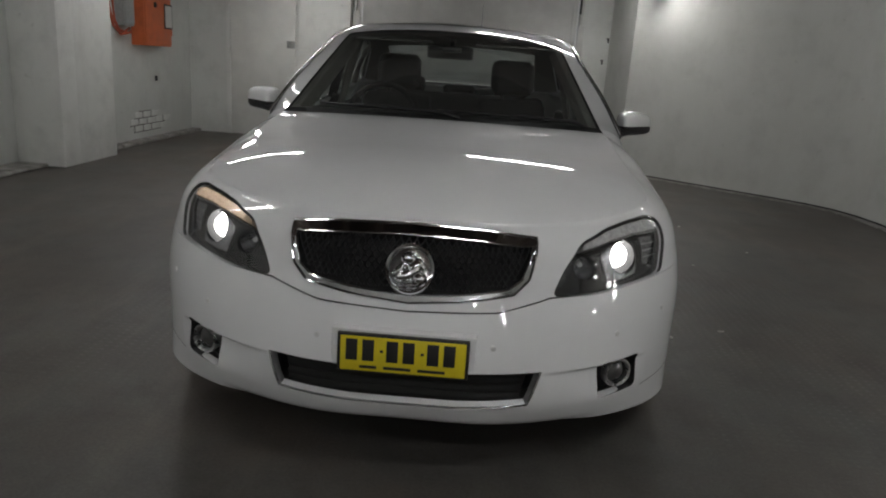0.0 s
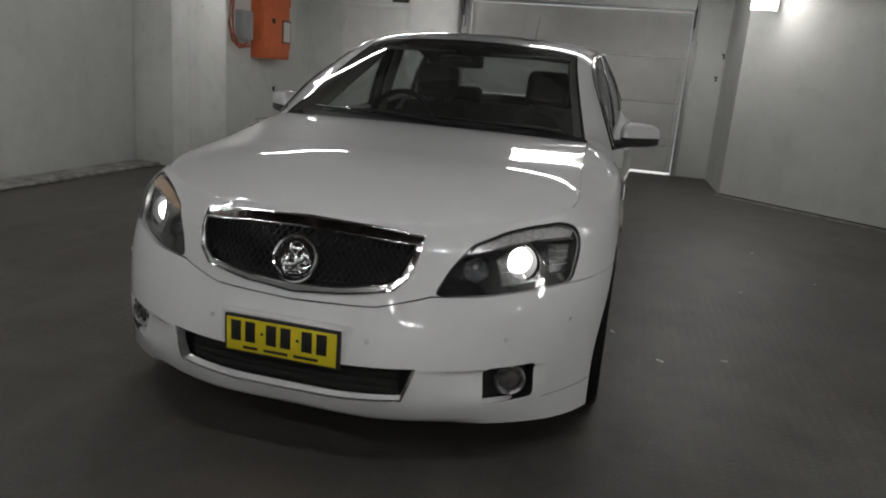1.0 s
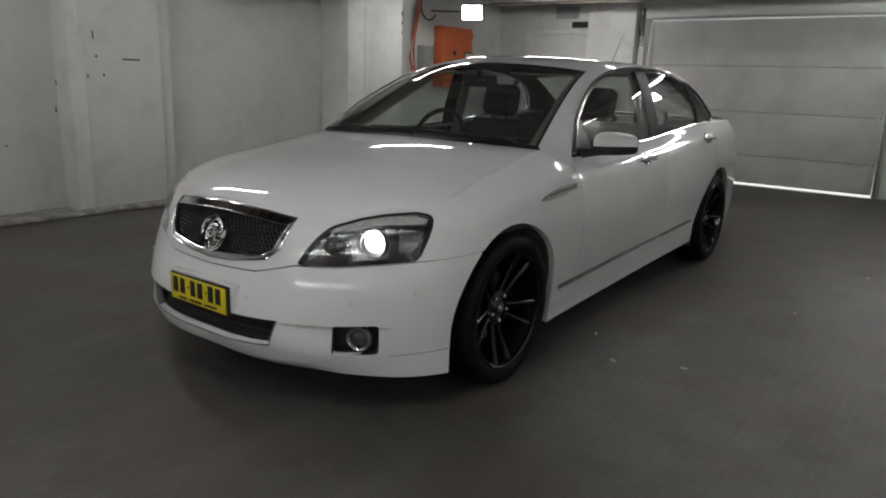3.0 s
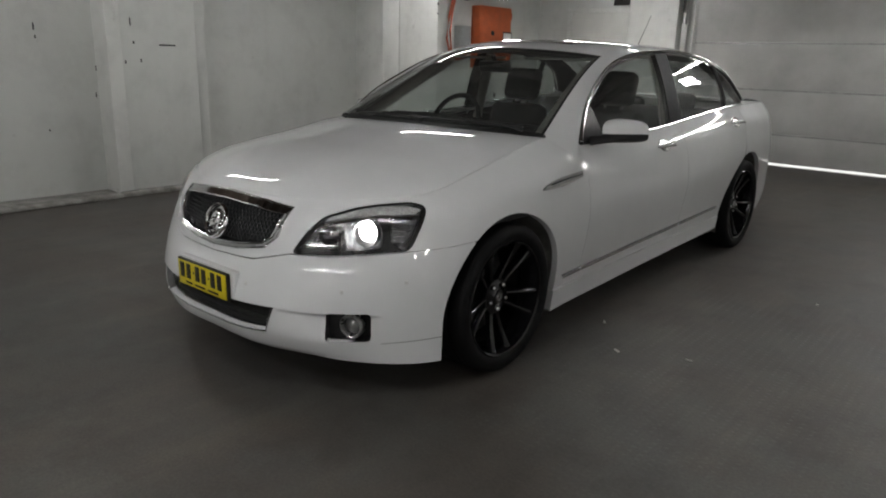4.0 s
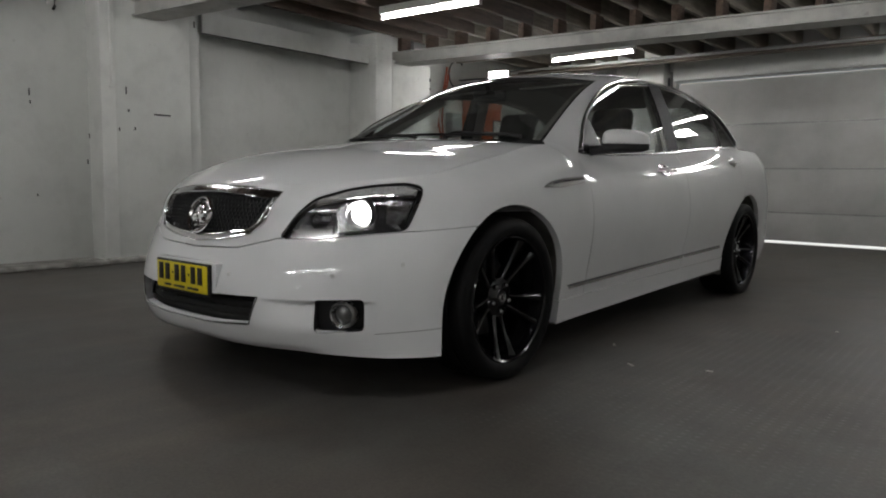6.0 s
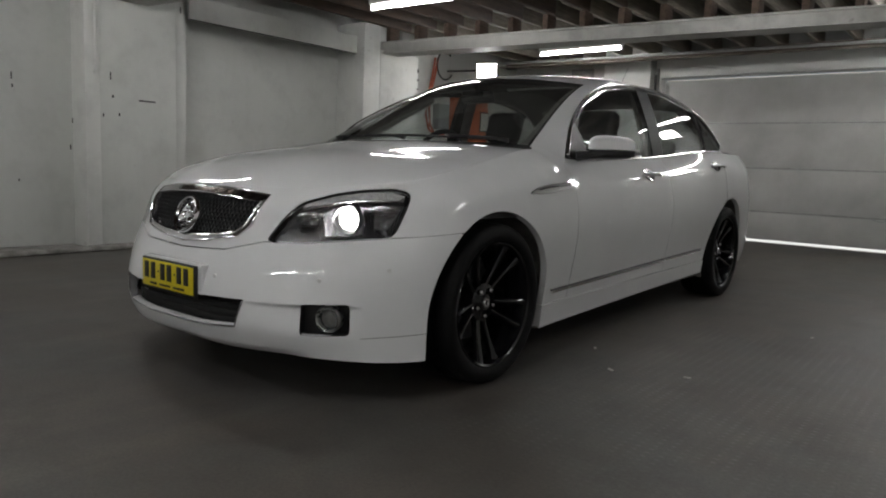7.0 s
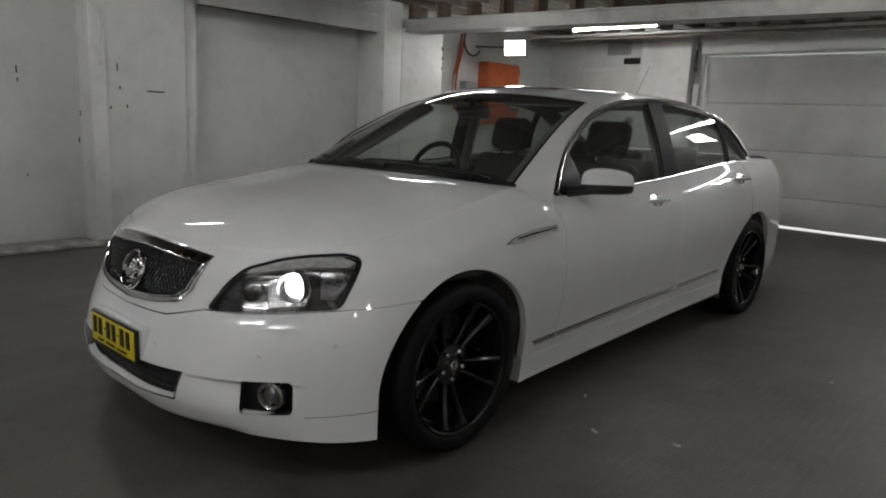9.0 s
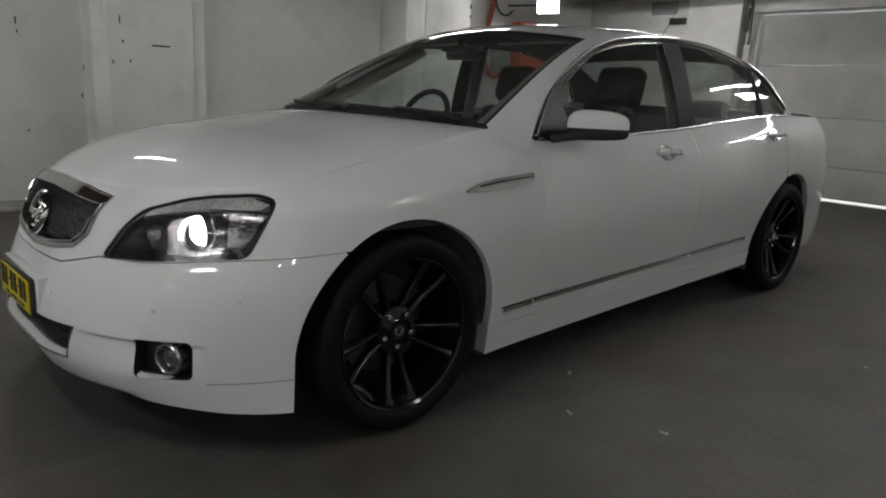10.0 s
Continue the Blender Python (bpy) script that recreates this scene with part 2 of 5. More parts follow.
AMBER = plain("amber_lens", (0.72, 0.55, 0.40), 0.22, 0.35, 0.25, 90)
CLEARL = plain("clear_lens_block", (0.72, 0.72, 0.72), 0.22, 0.35, 0.25, 90)
FOGLENS = plain("fog_lens_glass", (0.10, 0.10, 0.10), 0.08, 0.3, 0.2, 60, Coat_Weight=1.0)
SENSOR = plain("sensor_face", (0.62, 0.62, 0.615), 0.35)
BEVEL = plain("intake_bevel_grey", (0.16, 0.16, 0.163), 0.35, 0, 0.15, 40)
DARKLINE = plain("dark_gap", (0.016, 0.016, 0.016), 0.9)
DUST = plain("paper_scrap", (0.5, 0.48, 0.44), 0.8)


# ---- mesh helpers ----
def part(name, bm, material, parent=None, label="", smooth=40):
    """Links a bmesh as one mesh object under a thing or a part."""
    me = bpy.data.meshes.new(name)
    bm.to_mesh(me)
    bm.free()
    me.materials.append(material)
    if smooth:
        me.shade_smooth()
        me.set_sharp_from_angle(angle=radians(smooth))
    ob = new(name, me)
    ob.parent = parent
    if label:
        tagged(ob, label)
    return ob


def thing(name, label, category, group="", kind="", loc=(0, 0, 0)):
    ob = new(name)
    ob.location = loc
    return tagged(ob, label, category, group, kind)


def add_box(bm, x0, x1, y0, y1, z0, z1, bevel=0.0, seg=2, m=None):
    r = bmesh.ops.create_cube(bm, size=1)
    vs = r["verts"]
    bmesh.ops.scale(bm, vec=(x1 - x0, y1 - y0, z1 - z0), verts=vs)
    bmesh.ops.translate(bm, vec=((x0 + x1) / 2, (y0 + y1) / 2, (z0 + z1) / 2), verts=vs)
    if m is not None:
        bmesh.ops.transform(bm, matrix=m, verts=vs)
    if bevel:
        es = list({e for v in vs for e in v.link_edges})
        bmesh.ops.bevel(bm, geom=es, offset=bevel, segments=seg, affect="EDGES", profile=0.5)
    return bm


def box_part(name, dims, material, parent=None, bevel=0.004, label="", m=None, seg=2):
    return part(name, add_box(bmesh.new(), *dims, bevel, seg, m), material, parent, label)


def setting(name, dims, material, label, category, bevel=0.006, m=None):
    return tagged(box_part(name, dims, material, None, bevel, "", m), label, category, "", "structure")


def prism(outline, z0, z1):
    """A closed outline in plan, raised from z0 to z1."""
    bm = bmesh.new()
    lo = [bm.verts.new((x, y, z0)) for x, y in outline]
    hi = [bm.verts.new((x, y, z1)) for x, y in outline]
    bm.faces.new(lo[::-1])
    bm.faces.new(hi)
    n = len(lo)
    for i in range(n):
        bm.faces.new((lo[i], lo[(i + 1) % n], hi[(i + 1) % n], hi[i]))
    bmesh.ops.recalc_face_normals(bm, faces=bm.faces)
    return bm


def tube(points, radius, sides=10, closed=False, flat=1.0, up=(0, 0, 1), caps=True, bm=None):
    """A round or flattened bar along a line of points."""
    bm = bm or bmesh.new()
    pts = [Vector(p) for p in points]
    n, rings = len(pts), []
    for i, p in enumerate(pts):
        a = pts[(i - 1) % n] if closed or i else pts[0]
        b = pts[(i + 1) % n] if closed or i < n - 1 else pts[-1]
        d = (b - a).normalized()
        u = Vector(up)
        u = (u - d * u.dot(d))
        u = u.normalized() if u.length > 1e-4 else d.orthogonal().normalized()
        w = d.cross(u)
        r = radius[i] if isinstance(radius, (list, tuple)) else radius
        rings.append([bm.verts.new(p + u * (math.cos(k) * r * flat) + w * (math.sin(k) * r)) for k in
                      [2 * math_pi * j / sides for j in range(sides)]])
    for i in range(n if closed else n - 1):
        a, b = rings[i], rings[(i + 1) % n]
        for j in range(sides):
            bm.faces.new((a[j], a[(j + 1) % sides], b[(j + 1) % sides], b[j]))
    if caps and not closed:
        bm.faces.new(rings[0][::-1])
        bm.faces.new(rings[-1])
    bmesh.ops.recalc_face_normals(bm, faces=bm.faces)
    return bm


def lathe(profile, sides=48, axis="X", bm=None, arc=None):
    """Turns a profile of (distance along the axis, radius) round the axis."""
    bm = bm or bmesh.new()
    rings = []
    for k in range(sides):
        a = 2 * math_pi * k / sides
        ring = []
        for h, r in profile:
            c, s = math.cos(a) * r, math.sin(a) * r
            ring.append(bm.verts.new((h, c, s) if axis == "X" else (c, h, s) if axis == "Y" else (c, s, h)))
        rings.append(ring)
    for k in range(sides):
        a, b = rings[k], rings[(k + 1) % sides]
        for j in range(len(profile) - 1):
            bm.faces.new((a[j], a[j + 1], b[j + 1], b[j]))
    bmesh.ops.remove_doubles(bm, verts=bm.verts, dist=1e-5)
    bmesh.ops.recalc_face_normals(bm, faces=bm.faces)
    return bm

# ---- the garage ----
DY = 8.98          # roller door plane
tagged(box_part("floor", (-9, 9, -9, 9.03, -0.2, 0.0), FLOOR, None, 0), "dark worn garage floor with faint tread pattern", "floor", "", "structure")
tagged(box_part("ground", (-60, 60, 9.03, 90, -0.25, -0.004), plain("outside_concrete", (0.4, 0.4, 0.38), 0.8), None, 0), "pale concrete outside the roller door", "ground", "", "structure")

# left wall: panels, a deep recess with a beam over it, a column and a pier
KERB = plain("kerb_concrete", (0.27, 0.262, 0.245), 0.85, 0, 0.45, 9, 0.004)
setting("wall_west", (-4.7, -4.34, -7.0, 5.9, 0, 3.0), WALL, "white painted masonry wall, grimy and patched", "wall")
setting("wall_west_front", (-4.34, -4.20, -7.0, 1.50, 0, 3.0), WALL, "white painted wall beside pilaster", "wall")
setting("wall_west_rear", (-4.7, -4.20, 5.9, 9.4, 0, 3.0), WALL, "white painted wall with bare brick patches", "wall")
setting("panel_west", (-4.34, -3.98, 1.60, 2.37, 0.0, 2.60), WALL, "flat white panel standing proud of wall", "wall panel", 0.010)
setting("pilaster_west", (-4.34, -3.945, 1.47, 1.61, 0.0, 2.7), WALL_B, "narrow white pilaster on wall", "pilaster", 0.018)
setting("pilaster_west_thin", (-4.34, -4.02, 2.372, 2.50, 0.0, 2.60), WALL, "thin white pilaster beside panel", "pilaster", 0.012)
setting("baseboard_west", (-4.20, -3.86, -7.0, 1.47, 0, 0.042), KERB, "low grey concrete kerb at foot of wall", "kerb", 0.018)
setting("baseboard_west_middle", (-3.98, -3.87, 1.47, 2.60, 0, 0.05), KERB, "low grey concrete kerb at foot of panel", "kerb", 0.018)
setting("baseboard_west_recess", (-4.34, -4.02, 2.60, 4.82, 0, 0.035), KERB, "rough grey ledge at foot of recess", "kerb", 0.02)
setting("column_west", (-4.34, -3.85, 4.82, 5.115, 0, 2.62), WALL_B, "square white column with chipped paint", "column", 0.018)
setting("column_west_rear", (-4.34, -3.862, 5.125, 5.86, 0, 2.33), WALL_B, "broad white painted pier beside column", "column", 0.015)
setting("column_west_gap", (-4.34, -3.868, 5.1155, 5.1245, 0, 2.33), DARKLINE, "dark joint between column and pier", "trim", 0.0)
setting("beam_west", (-4.00, -3.97, 2.505, 4.815, 2.245, 2.46), WALL, "white boxed beam along wall above recess", "beam", 0.012)
# Dark strip painted as the shadow line along the fascia's lower edge.
setting("beam_west_strip", (-3.995, -3.972, 2.51, 4.81, 2.237, 2.244), DARKLINE, "thin dark strip drawn as shadow line under beam", "trim", 0.002)
for y0, z0, l in ((5.862, 2.13, 0.05), (5.862, 2.02, 0.03), (5.862, 1.9, 0.02)):
    tagged(box_part("chip", (-3.872, -3.858, y0 - 0.02, y0 + 0.002, z0, z0 + l), BLACK, None, 0.003), "small dark chip at edge of pier", "wall mark")

# pipe on the pilaster
pipe = thing("conduit", "white painted conduit running down pilaster", "conduit")
part("pipe", tube([(-3.935, 1.565, 2.7), (-3.935, 1.565, 1.60)], 0.012), WALL_B, pipe)
box_part("clamp", (-3.948, -3.92, 1.545, 1.585, 1.60, 1.625), WALL_B, pipe, 0.003)

# marks on the wall
PX = -3.98
for nm, y0, y1, z0, z1 in (("scratch", 1.985, 2.15, 1.388, 1.402), ("screw_hole", 1.728, 1.744, 1.40, 1.425), ("screw_hole", 1.788, 1.80, 1.235, 1.265),
                           ("screw_hole", 1.712, 1.722, 1.56, 1.63), ("screw_hole", 1.64, 1.652, 1.22, 1.25)):
    tagged(box_part(nm, (PX - 0.004, PX + 0.005, y0, y1, z0, z1), BLACK, None, 0.001), "short dark gouge in white panel" if nm == "scratch" else "small dark hole in white panel", "wall mark")
for y0, z0, h in ((1.463, 1.15, 0.045), (1.44, 0.91, 0.045), (0.965, 1.49, 0.06), (0.97, 1.42, 0.03), (1.0, 0.62, 0.02)):
    tagged(box_part("chip", (-4.204, -4.195, y0, y0 + 0.010, z0, z0 + h), BLACK, None, 0.001), "small dark chip in white wall", "wall mark")
tagged(box_part("chip", (-4.022, -4.016, 2.44, 2.452, 2.29, 2.35), BLACK, None, 0.001), "small dark chip in white wall", "wall mark")
hook = thing("wall_hook", "small black wall hook with white knob", "hook")
part("stem", tube([(-4.205, 1.18, 2.36), (-4.15, 1.18, 2.36), (-4.125, 1.18, 2.33), (-4.13, 1.18, 2.27), (-4.16, 1.18, 2.25)], 0.012), BLACK, hook)
box_part("plate", (-4.202, -4.188, 1.14, 1.22, 2.30, 2.42), WALL_B, hook, 0.003)

# rear wall with roller door opening
OX0, OX1, OZ = -1.66, 1.53, 2.30
setting("wall_north_left", (-4.5, -2.53, 8.80, 9.1, 0, 3.0), WALL, "white painted rear wall beside roller door", "wall")
setting("column_north", (-2.53, OX0 - 0.12, 8.70, 9.1, 0, 3.0), WALL_B, "white pier beside roller door", "column", 0.012)
setting("jamb_north_left", (OX0 - 0.12, OX0, 8.90, 9.1, 0, 3.0), WALL, "white jamb of roller door", "wall")
setting("wall_north_right", (OX1, 2.15, 9.01, 9.2, 0, 3.0), WALL, "white wall strip beside roller door", "wall")
setting("lintel_north", (OX0, OX1, 8.78, 9.1, OZ, 3.0), WALL, "white lintel over roller door", "lintel")

# sectional door: four wide ribs, bright gaps round it
gdoor = thing("sectional_door", "closed white sectional garage door, daylight round edges", "garage door")
rows_z = (0.036, 0.43, 1.03, 1.65, OZ - 0.022)
for z0, z1 in zip(rows_z, rows_z[1:]):
    bm = bmesh.new()
    add_box(bm, OX0 + 0.01, OX1 - 0.012, DY, DY + 0.04, z0 + 0.003, z1 - 0.003, 0.010, 3)
    part("panel", bm, DOORW, gdoor)
for z in rows_z[1:-1]:
    box_part("rib", (OX0 + 0.02, OX1 - 0.03, DY - 0.006, DY + 0.002, z - 0.012, z + 0.012), STEEL, gdoor, 0.003)
for x, n in ((OX0 + 0.05, 1), (OX1 - 0.08, -1)):
    box_part("hinge_strip", (x - 0.02, x + 0.02, DY - 0.012, DY - 0.001, 0.1, 2.2), DOORW, gdoor, 0.003)
part("cable", tube([(1.18, DY - 0.012, 0.43), (1.26, DY - 0.016, 0.40), (1.33, DY - 0.016, 0.395), (1.39, DY - 0.014, 0.42), (1.43, DY - 0.012, 0.45)], 0.006), GREY, gdoor)
# the tracks
for x0, x1, nm in ((OX1 + 0.0, OX1 + 0.07, "door_track"), (OX0 - 0.08, OX0 - 0.01, "door_track")):
    tr = thing(nm, "galvanised steel door track with black roller bracket", "door track", "door tracks")
    yb = 9.01 if x0 > 0 else 8.90
    box_part("rail", (x0, x1 - 0.04, yb - 0.09, yb, 0.0, 2.45), STEEL, tr, 0.004)
    box_part("flange", (x1 - 0.035, x1, yb - 0.03, yb, 0.0, 2.45), DOORW, tr, 0.003)
    box_part("bracket", (x0 - 0.005, x1 - 0.045, yb - 0.13, yb - 0.092, 2.06, 2.36), BLACK, tr, 0.006)
    box_part("cover_plate", (x0 + 0.004, x1 + 0.02, yb - 0.125, yb - 0.095, 1.35, 1.9), DOORW, tr, 0.004)

# right side: return wall, diagonal wall, step, long wall
tagged(part("wall_east", prism([(2.02, 9.2), (2.07, 7.52), (3.55, 6.21), (3.85, 5.92), (4.02, 5.66), (4.11, 5.36), (4.16, 5.0), (4.18, 4.6), (4.26, -7), (4.7, -7), (4.7, 9.2)], 0, 3.0), WALL_R, smooth=30), "long white painted wall meeting at an angle", "wall", "", "structure")


def foot_strip(name, line, d0, d1, z1, material, label, category):
    """A low strip along the foot of a wall line, from d0 to d1 in front of it."""
    pts = [Vector((x, y, 0)) for x, y in line]
    out = []
    for i, p in enumerate(pts):
        d = (pts[min(i + 1, len(pts) - 1)] - pts[max(i - 1, 0)]).normalized()
        out.append((p, Vector((d.y, -d.x, 0))))
    ring = [tuple((p + n * d0).xy) for p, n in out] + [tuple((p + n * d1).xy) for p, n in out[::-1]]
    return tagged(part(name, prism(ring, 0.0, z1), material, smooth=30), label, category, "", "structure")


EAST = [(2.07, 7.52), (3.55, 6.21), (3.85, 5.92), (4.02, 5.66), (4.11, 5.36), (4.147, 5.02), (4.16, 3.4)]
foot_strip("baseboard_east_joint", EAST, 0.001, 0.016, 0.022, DARKLINE, "dark open joint at foot of wall", "trim")
foot_strip("baseboard_east", EAST, 0.016, 0.11, 0.010, KERB, "worn pale concrete strip at foot of wall", "kerb")
tagged(part("panel_east", prism([(4.18, 5.02), (4.145, 5.02), (4.16, 3.4), (4.262, 3.4)], 0.0, 0.95), WALL_R, smooth=20), "flush white panel low on wall", "wall panel", "", "structure")
setting("wall_south", (-4.3, 4.7, -7.3, -7.0, 0, 3.0), WALL, "white painted wall closing the garage", "wall")
for x, z, y in ((1.945, 1.43, 9.005), (2.00, 1.74, 9.005)):
    hk = thing("wall_bracket", "small black bracket on white wall", "bracket")
    box_part("plate", (x - 0.01, x + 0.012, y - 0.02, y + 0.004, z - 0.05, z + 0.02), BLACK, hk, 0.003)
    box_part("arm", (x - 0.03, x + 0.012, y - 0.035, y - 0.021, z + 0.0, z + 0.018), BLACK, hk, 0.003)

# hinged door in the rear wall
door = thing("door_1", "closed white flush door with round steel knob", "door", "", "structure")
box_part("leaf", (-3.57, -2.60, 8.772, 8.802, 0.01, 2.08), plain("door_paint", (0.66, 0.66, 0.63), 0.45, 0, 0.05, 5), door, 0.004)
for d in ((-3.64, -3.575, 8.765, 8.802, 0, 2.15), (-2.595, -2.535, 8.765, 8.802, 0, 2.15), (-3.64, -2.535, 8.763, 8.802, 2.085, 2.15)):
    box_part("frame", d, WALL_B, door, 0.004)
part("knob", lathe([(0, 0.0), (0, 0.028), (0.02, 0.030), (0.045, 0.022), (0.05, 0.0)], 20, "Y"), STEEL, door, "round steel knob").location = (-2.66, 8.722, 1.36)

box_part("knob_plate", (-2.725, -2.605, 8.762, 8.771, 1.31, 1.41), STEEL, door, 0.003, "small square steel plate")

# vents and signs high on the rear wall
vent = thing("exit_sign", "small dark rectangular sign high on wall", "sign")
box_part("body", (-2.85, -2.59, 8.775, 8.80, 2.185, 2.275), BLACK, vent, 0.004)
grille = thing("wall_vent", "grey louvred vent high on white wall", "vent")
box_part("frame", (-3.14, -2.75, 8.775, 8.80, 2.32, 2.50), GREY, grille, 0.004)
for k in range(6):
    box_part("slat", (-3.12, -2.77, 8.760, 8.777, 2.33 + k * 0.028, 2.346 + k * 0.028), GREY, grille, 0.003)

# orange fire cabinet on the rear left wall, with hose and boxes
cab = thing("fire_cabinet", "orange steel cabinet with round dark latch on white wall", "cabinet")
CX = -4.20
box_part("body", (CX, CX + 0.17, 6.99, 7.75, 1.215, 2.10), ORANGE, cab, 0.008)
box_part("door", (CX + 0.17, CX + 0.186, 7.005, 7.735, 1.235, 2.08), ORANGE, cab, 0.004)
part("latch", lathe([(0.0, 0.036), (0.012, 0.036), (0.016, 0.030), (0.016, 0.018), (0.008, 0.014), (0.008, 0.0)], 20), BLACK, cab, "round dark latch").location = (CX + 0.186, 7.27, 1.72)
for z in (1.36, 1.94):
    part("hinge", tube([(CX + 0.187, 7.738, z), (CX + 0.187, 7.738, z + 0.09)], 0.009, 10), ORANGE, cab)
note = thing("notice", "white framed notice beside orange cabinet", "notice")
box_part("frame", (CX + 0.188, CX + 0.196, 7.52, 7.755, 1.44, 1.75), BLACK, note, 0.002)
box_part("sheet", (CX + 0.196, CX + 0.199, 7.54, 7.735, 1.46, 1.73), LAMPW, note, 0.001)
mbox = thing("meter_box", "grey metal meter box on white wall", "meter box")
box_part("body", (CX, CX + 0.12, 6.60, 6.84, 1.43, 1.80), GREY, mbox, 0.008)
box_part("lid", (CX + 0.12, CX + 0.132, 6.61, 6.83, 1.45, 1.78), GREY, mbox, 0.006)
hose = thing("hose", "red rubber hose looped on wall", "hose")
part("loop", tube([(CX + 0.04, 6.50, 2.45), (CX + 0.06, 6.42, 2.2), (CX + 0.07, 6.33, 1.95), (CX + 0.07, 6.30, 1.7), (CX + 0.07, 6.33, 1.48), (CX + 0.07, 6.42, 1.38), (CX + 0.07, 6.56, 1.36), (CX + 0.09, 6.64, 1.41), (CX + 0.13, 6.60, 1.36), (CX + 0.08, 6.45, 1.33), (CX + 0.07, 6.30, 1.42), (CX + 0.06, 6.24, 1.62), (CX + 0.06, 6.28, 1.9), (CX + 0.05, 6.38, 2.2), (CX + 0.04, 6.44, 2.45)], 0.016, 8), HOSE, hose).location.y = 0.13
cable = thing("cable", "black cable looped high on wall", "cable")
part("loop", tube([(CX + 0.06, 6.78 + 0.19 * math.cos(a), 2.36 + 0.20 * math.sin(a)) for a in [0.9 + i * 0.25 for i in range(20)]], 0.012, 8), BLACK, cable)
# bare bricks where plaster has gone
brk = bpy.data.meshes.new("brick")
bmb = add_box(bmesh.new(), -0.012, 0.012, -0.108, 0.108, -0.036, 0.036, 0.006, 1)
bmb.to_mesh(brk)
bmb.free()
brk.materials.append(WALL_B)
bw = bpy.data.objects["wall_west_rear"]
for r in range(3):
    for c in range(5):
        if (r, c) in ((0, 0), (2, 4), (2, 0)):
            continue
        b = new("brick", brk)
        b.parent = bw
        b.location = (CX - 0.006, 6.85 + c * 0.235 + (r % 2) * 0.117, 0.17 + r * 0.086)
JOINT = plain("bare_mortar", (0.10, 0.092, 0.082), 0.95, 0, 0.4, 30)
for r, y0, y1 in ((0, 6.95, 7.72), (1, 6.84, 7.85), (2, 6.98, 7.60), (3, 7.10, 7.45)):
    j = box_part("mortar_joint", (CX - 0.004, CX + 0.003, y0, y1, 0.122 + r * 0.086, 0.131 + r * 0.086), JOINT, bw, 0)
for r, c in ((0, 1), (0, 2), (0, 3), (1, 1), (1, 2), (1, 4), (2, 2), (2, 3)):
    yj = 6.85 + c * 0.235 + (r % 2) * 0.117 - 0.117
    box_part("mortar_joint", (CX - 0.004, CX + 0.003, yj - 0.005, yj + 0.005, 0.133 + r * 0.086, 0.207 + r * 0.086), JOINT, bw, 0)
setting("baseboard_west_rear", (CX, CX + 0.16, 5.9, 8.78, 0, 0.045), bpy.data.materials["kerb_concrete"], "rough concrete ledge at foot of wall", "kerb", 0.02)
tagged(box_part("tap", (CX, CX + 0.03, 7.6, 7.62, 0.765, 0.83), BLACK, None, 0.004), "small black tap fixture on wall", "tap")

# ---- ceiling: boards, joists, beams ----
cbm = bmesh.new()
for k in range(120):
    x0 = -4.7 + k * 0.080
    add_box(cbm, x0, x0 + 0.074, -7.0, 9.1, 2.83 + 0.003 * (k % 3), 2.87)
# Unseen deck, added to keep sun and sky from leaking between the boards.
setting("sun_stop_deck", (-4.7, 4.7, -7.3, 9.2, 3.002, 3.12), BOARD, "unseen deck added to stop sun leaking through ceiling boards", "floor deck", 0)
# Added sheet beyond the door; cream cancels the sky's blue in its gaps.
setting("backdrop", (-30, 30, 17, 17.4, -0.2, 5.0), plain("cream_gap_backdrop", (0.80, 0.70, 0.56), 0.8, 0, 0.1, 0.5), "cream backdrop added to brighten the door gaps", "backdrop", 0)
tagged(part("ceiling", cbm, BOARD, smooth=0), "dark timber floorboards seen from below", "ceiling", "", "structure")


def joist(x, y0, y1, mat, label, grp):
    t = box_part("joist", (-0.025, 0.025, y0, y1, 2.61, 2.83), mat, None, 0.004)
    t.location.x = x
    tagged(t, label, "joist", grp, "structure")


for k in range(20):
    joist(-3.85 + k * 0.43, -7.0, 2.2, WOOD, "rough dark timber joist", "front joists")
    joist(-3.80 + k * 0.43, 1.6, 5.6, WOOD, "rough dark timber joist", "middle joists")
    joist(-3.83 + k * 0.43, 5.1, 8.78, WOOD_W, "dusty whitewashed timber joist", "rear joists")
for nm, yl, slope in (("beam_front", 1.83, 0.12), ("beam_middle", 5.18, 0.12)):
    yb = lambda x: yl + slope * (x + 3.9)
    bm = prism([(-4.35, yb(-4.35)), (4.3, yb(4.3)), (4.3, yb(4.3) + 0.24), (-4.35, yb(-4.35) + 0.24)], 2.30, 2.415)
    bmesh.ops.bevel(bm, geom=bm.edges[:], offset=0.008, segments=2, affect="EDGES", profile=0.5)
    tagged(part(nm, bm, BEAMW, smooth=30), "white painted ceiling beam with bottom flange", "beam", "", "structure")
    bm = prism([(-4.35, yb(-4.35) - 0.03), (4.3, yb(4.3) - 0.03), (4.3, yb(4.3) + 0.27), (-4.35, yb(-4.35) + 0.27)], 2.284, 2.299)
    tagged(part(nm + "_flange", bm, BEAMW, smooth=30), "white flange under ceiling beam", "beam", "", "structure")
    bm = prism([(-4.35, yb(-4.35) - 0.03), (4.3, yb(4.3) - 0.03), (4.3, yb(4.3) + 0.27), (-4.35, yb(-4.35) + 0.27)], 2.416, 2.432)
    tagged(part(nm + "_plate", bm, BEAMW, smooth=30), "grimy white top flange of ceiling beam", "beam", "", "structure")
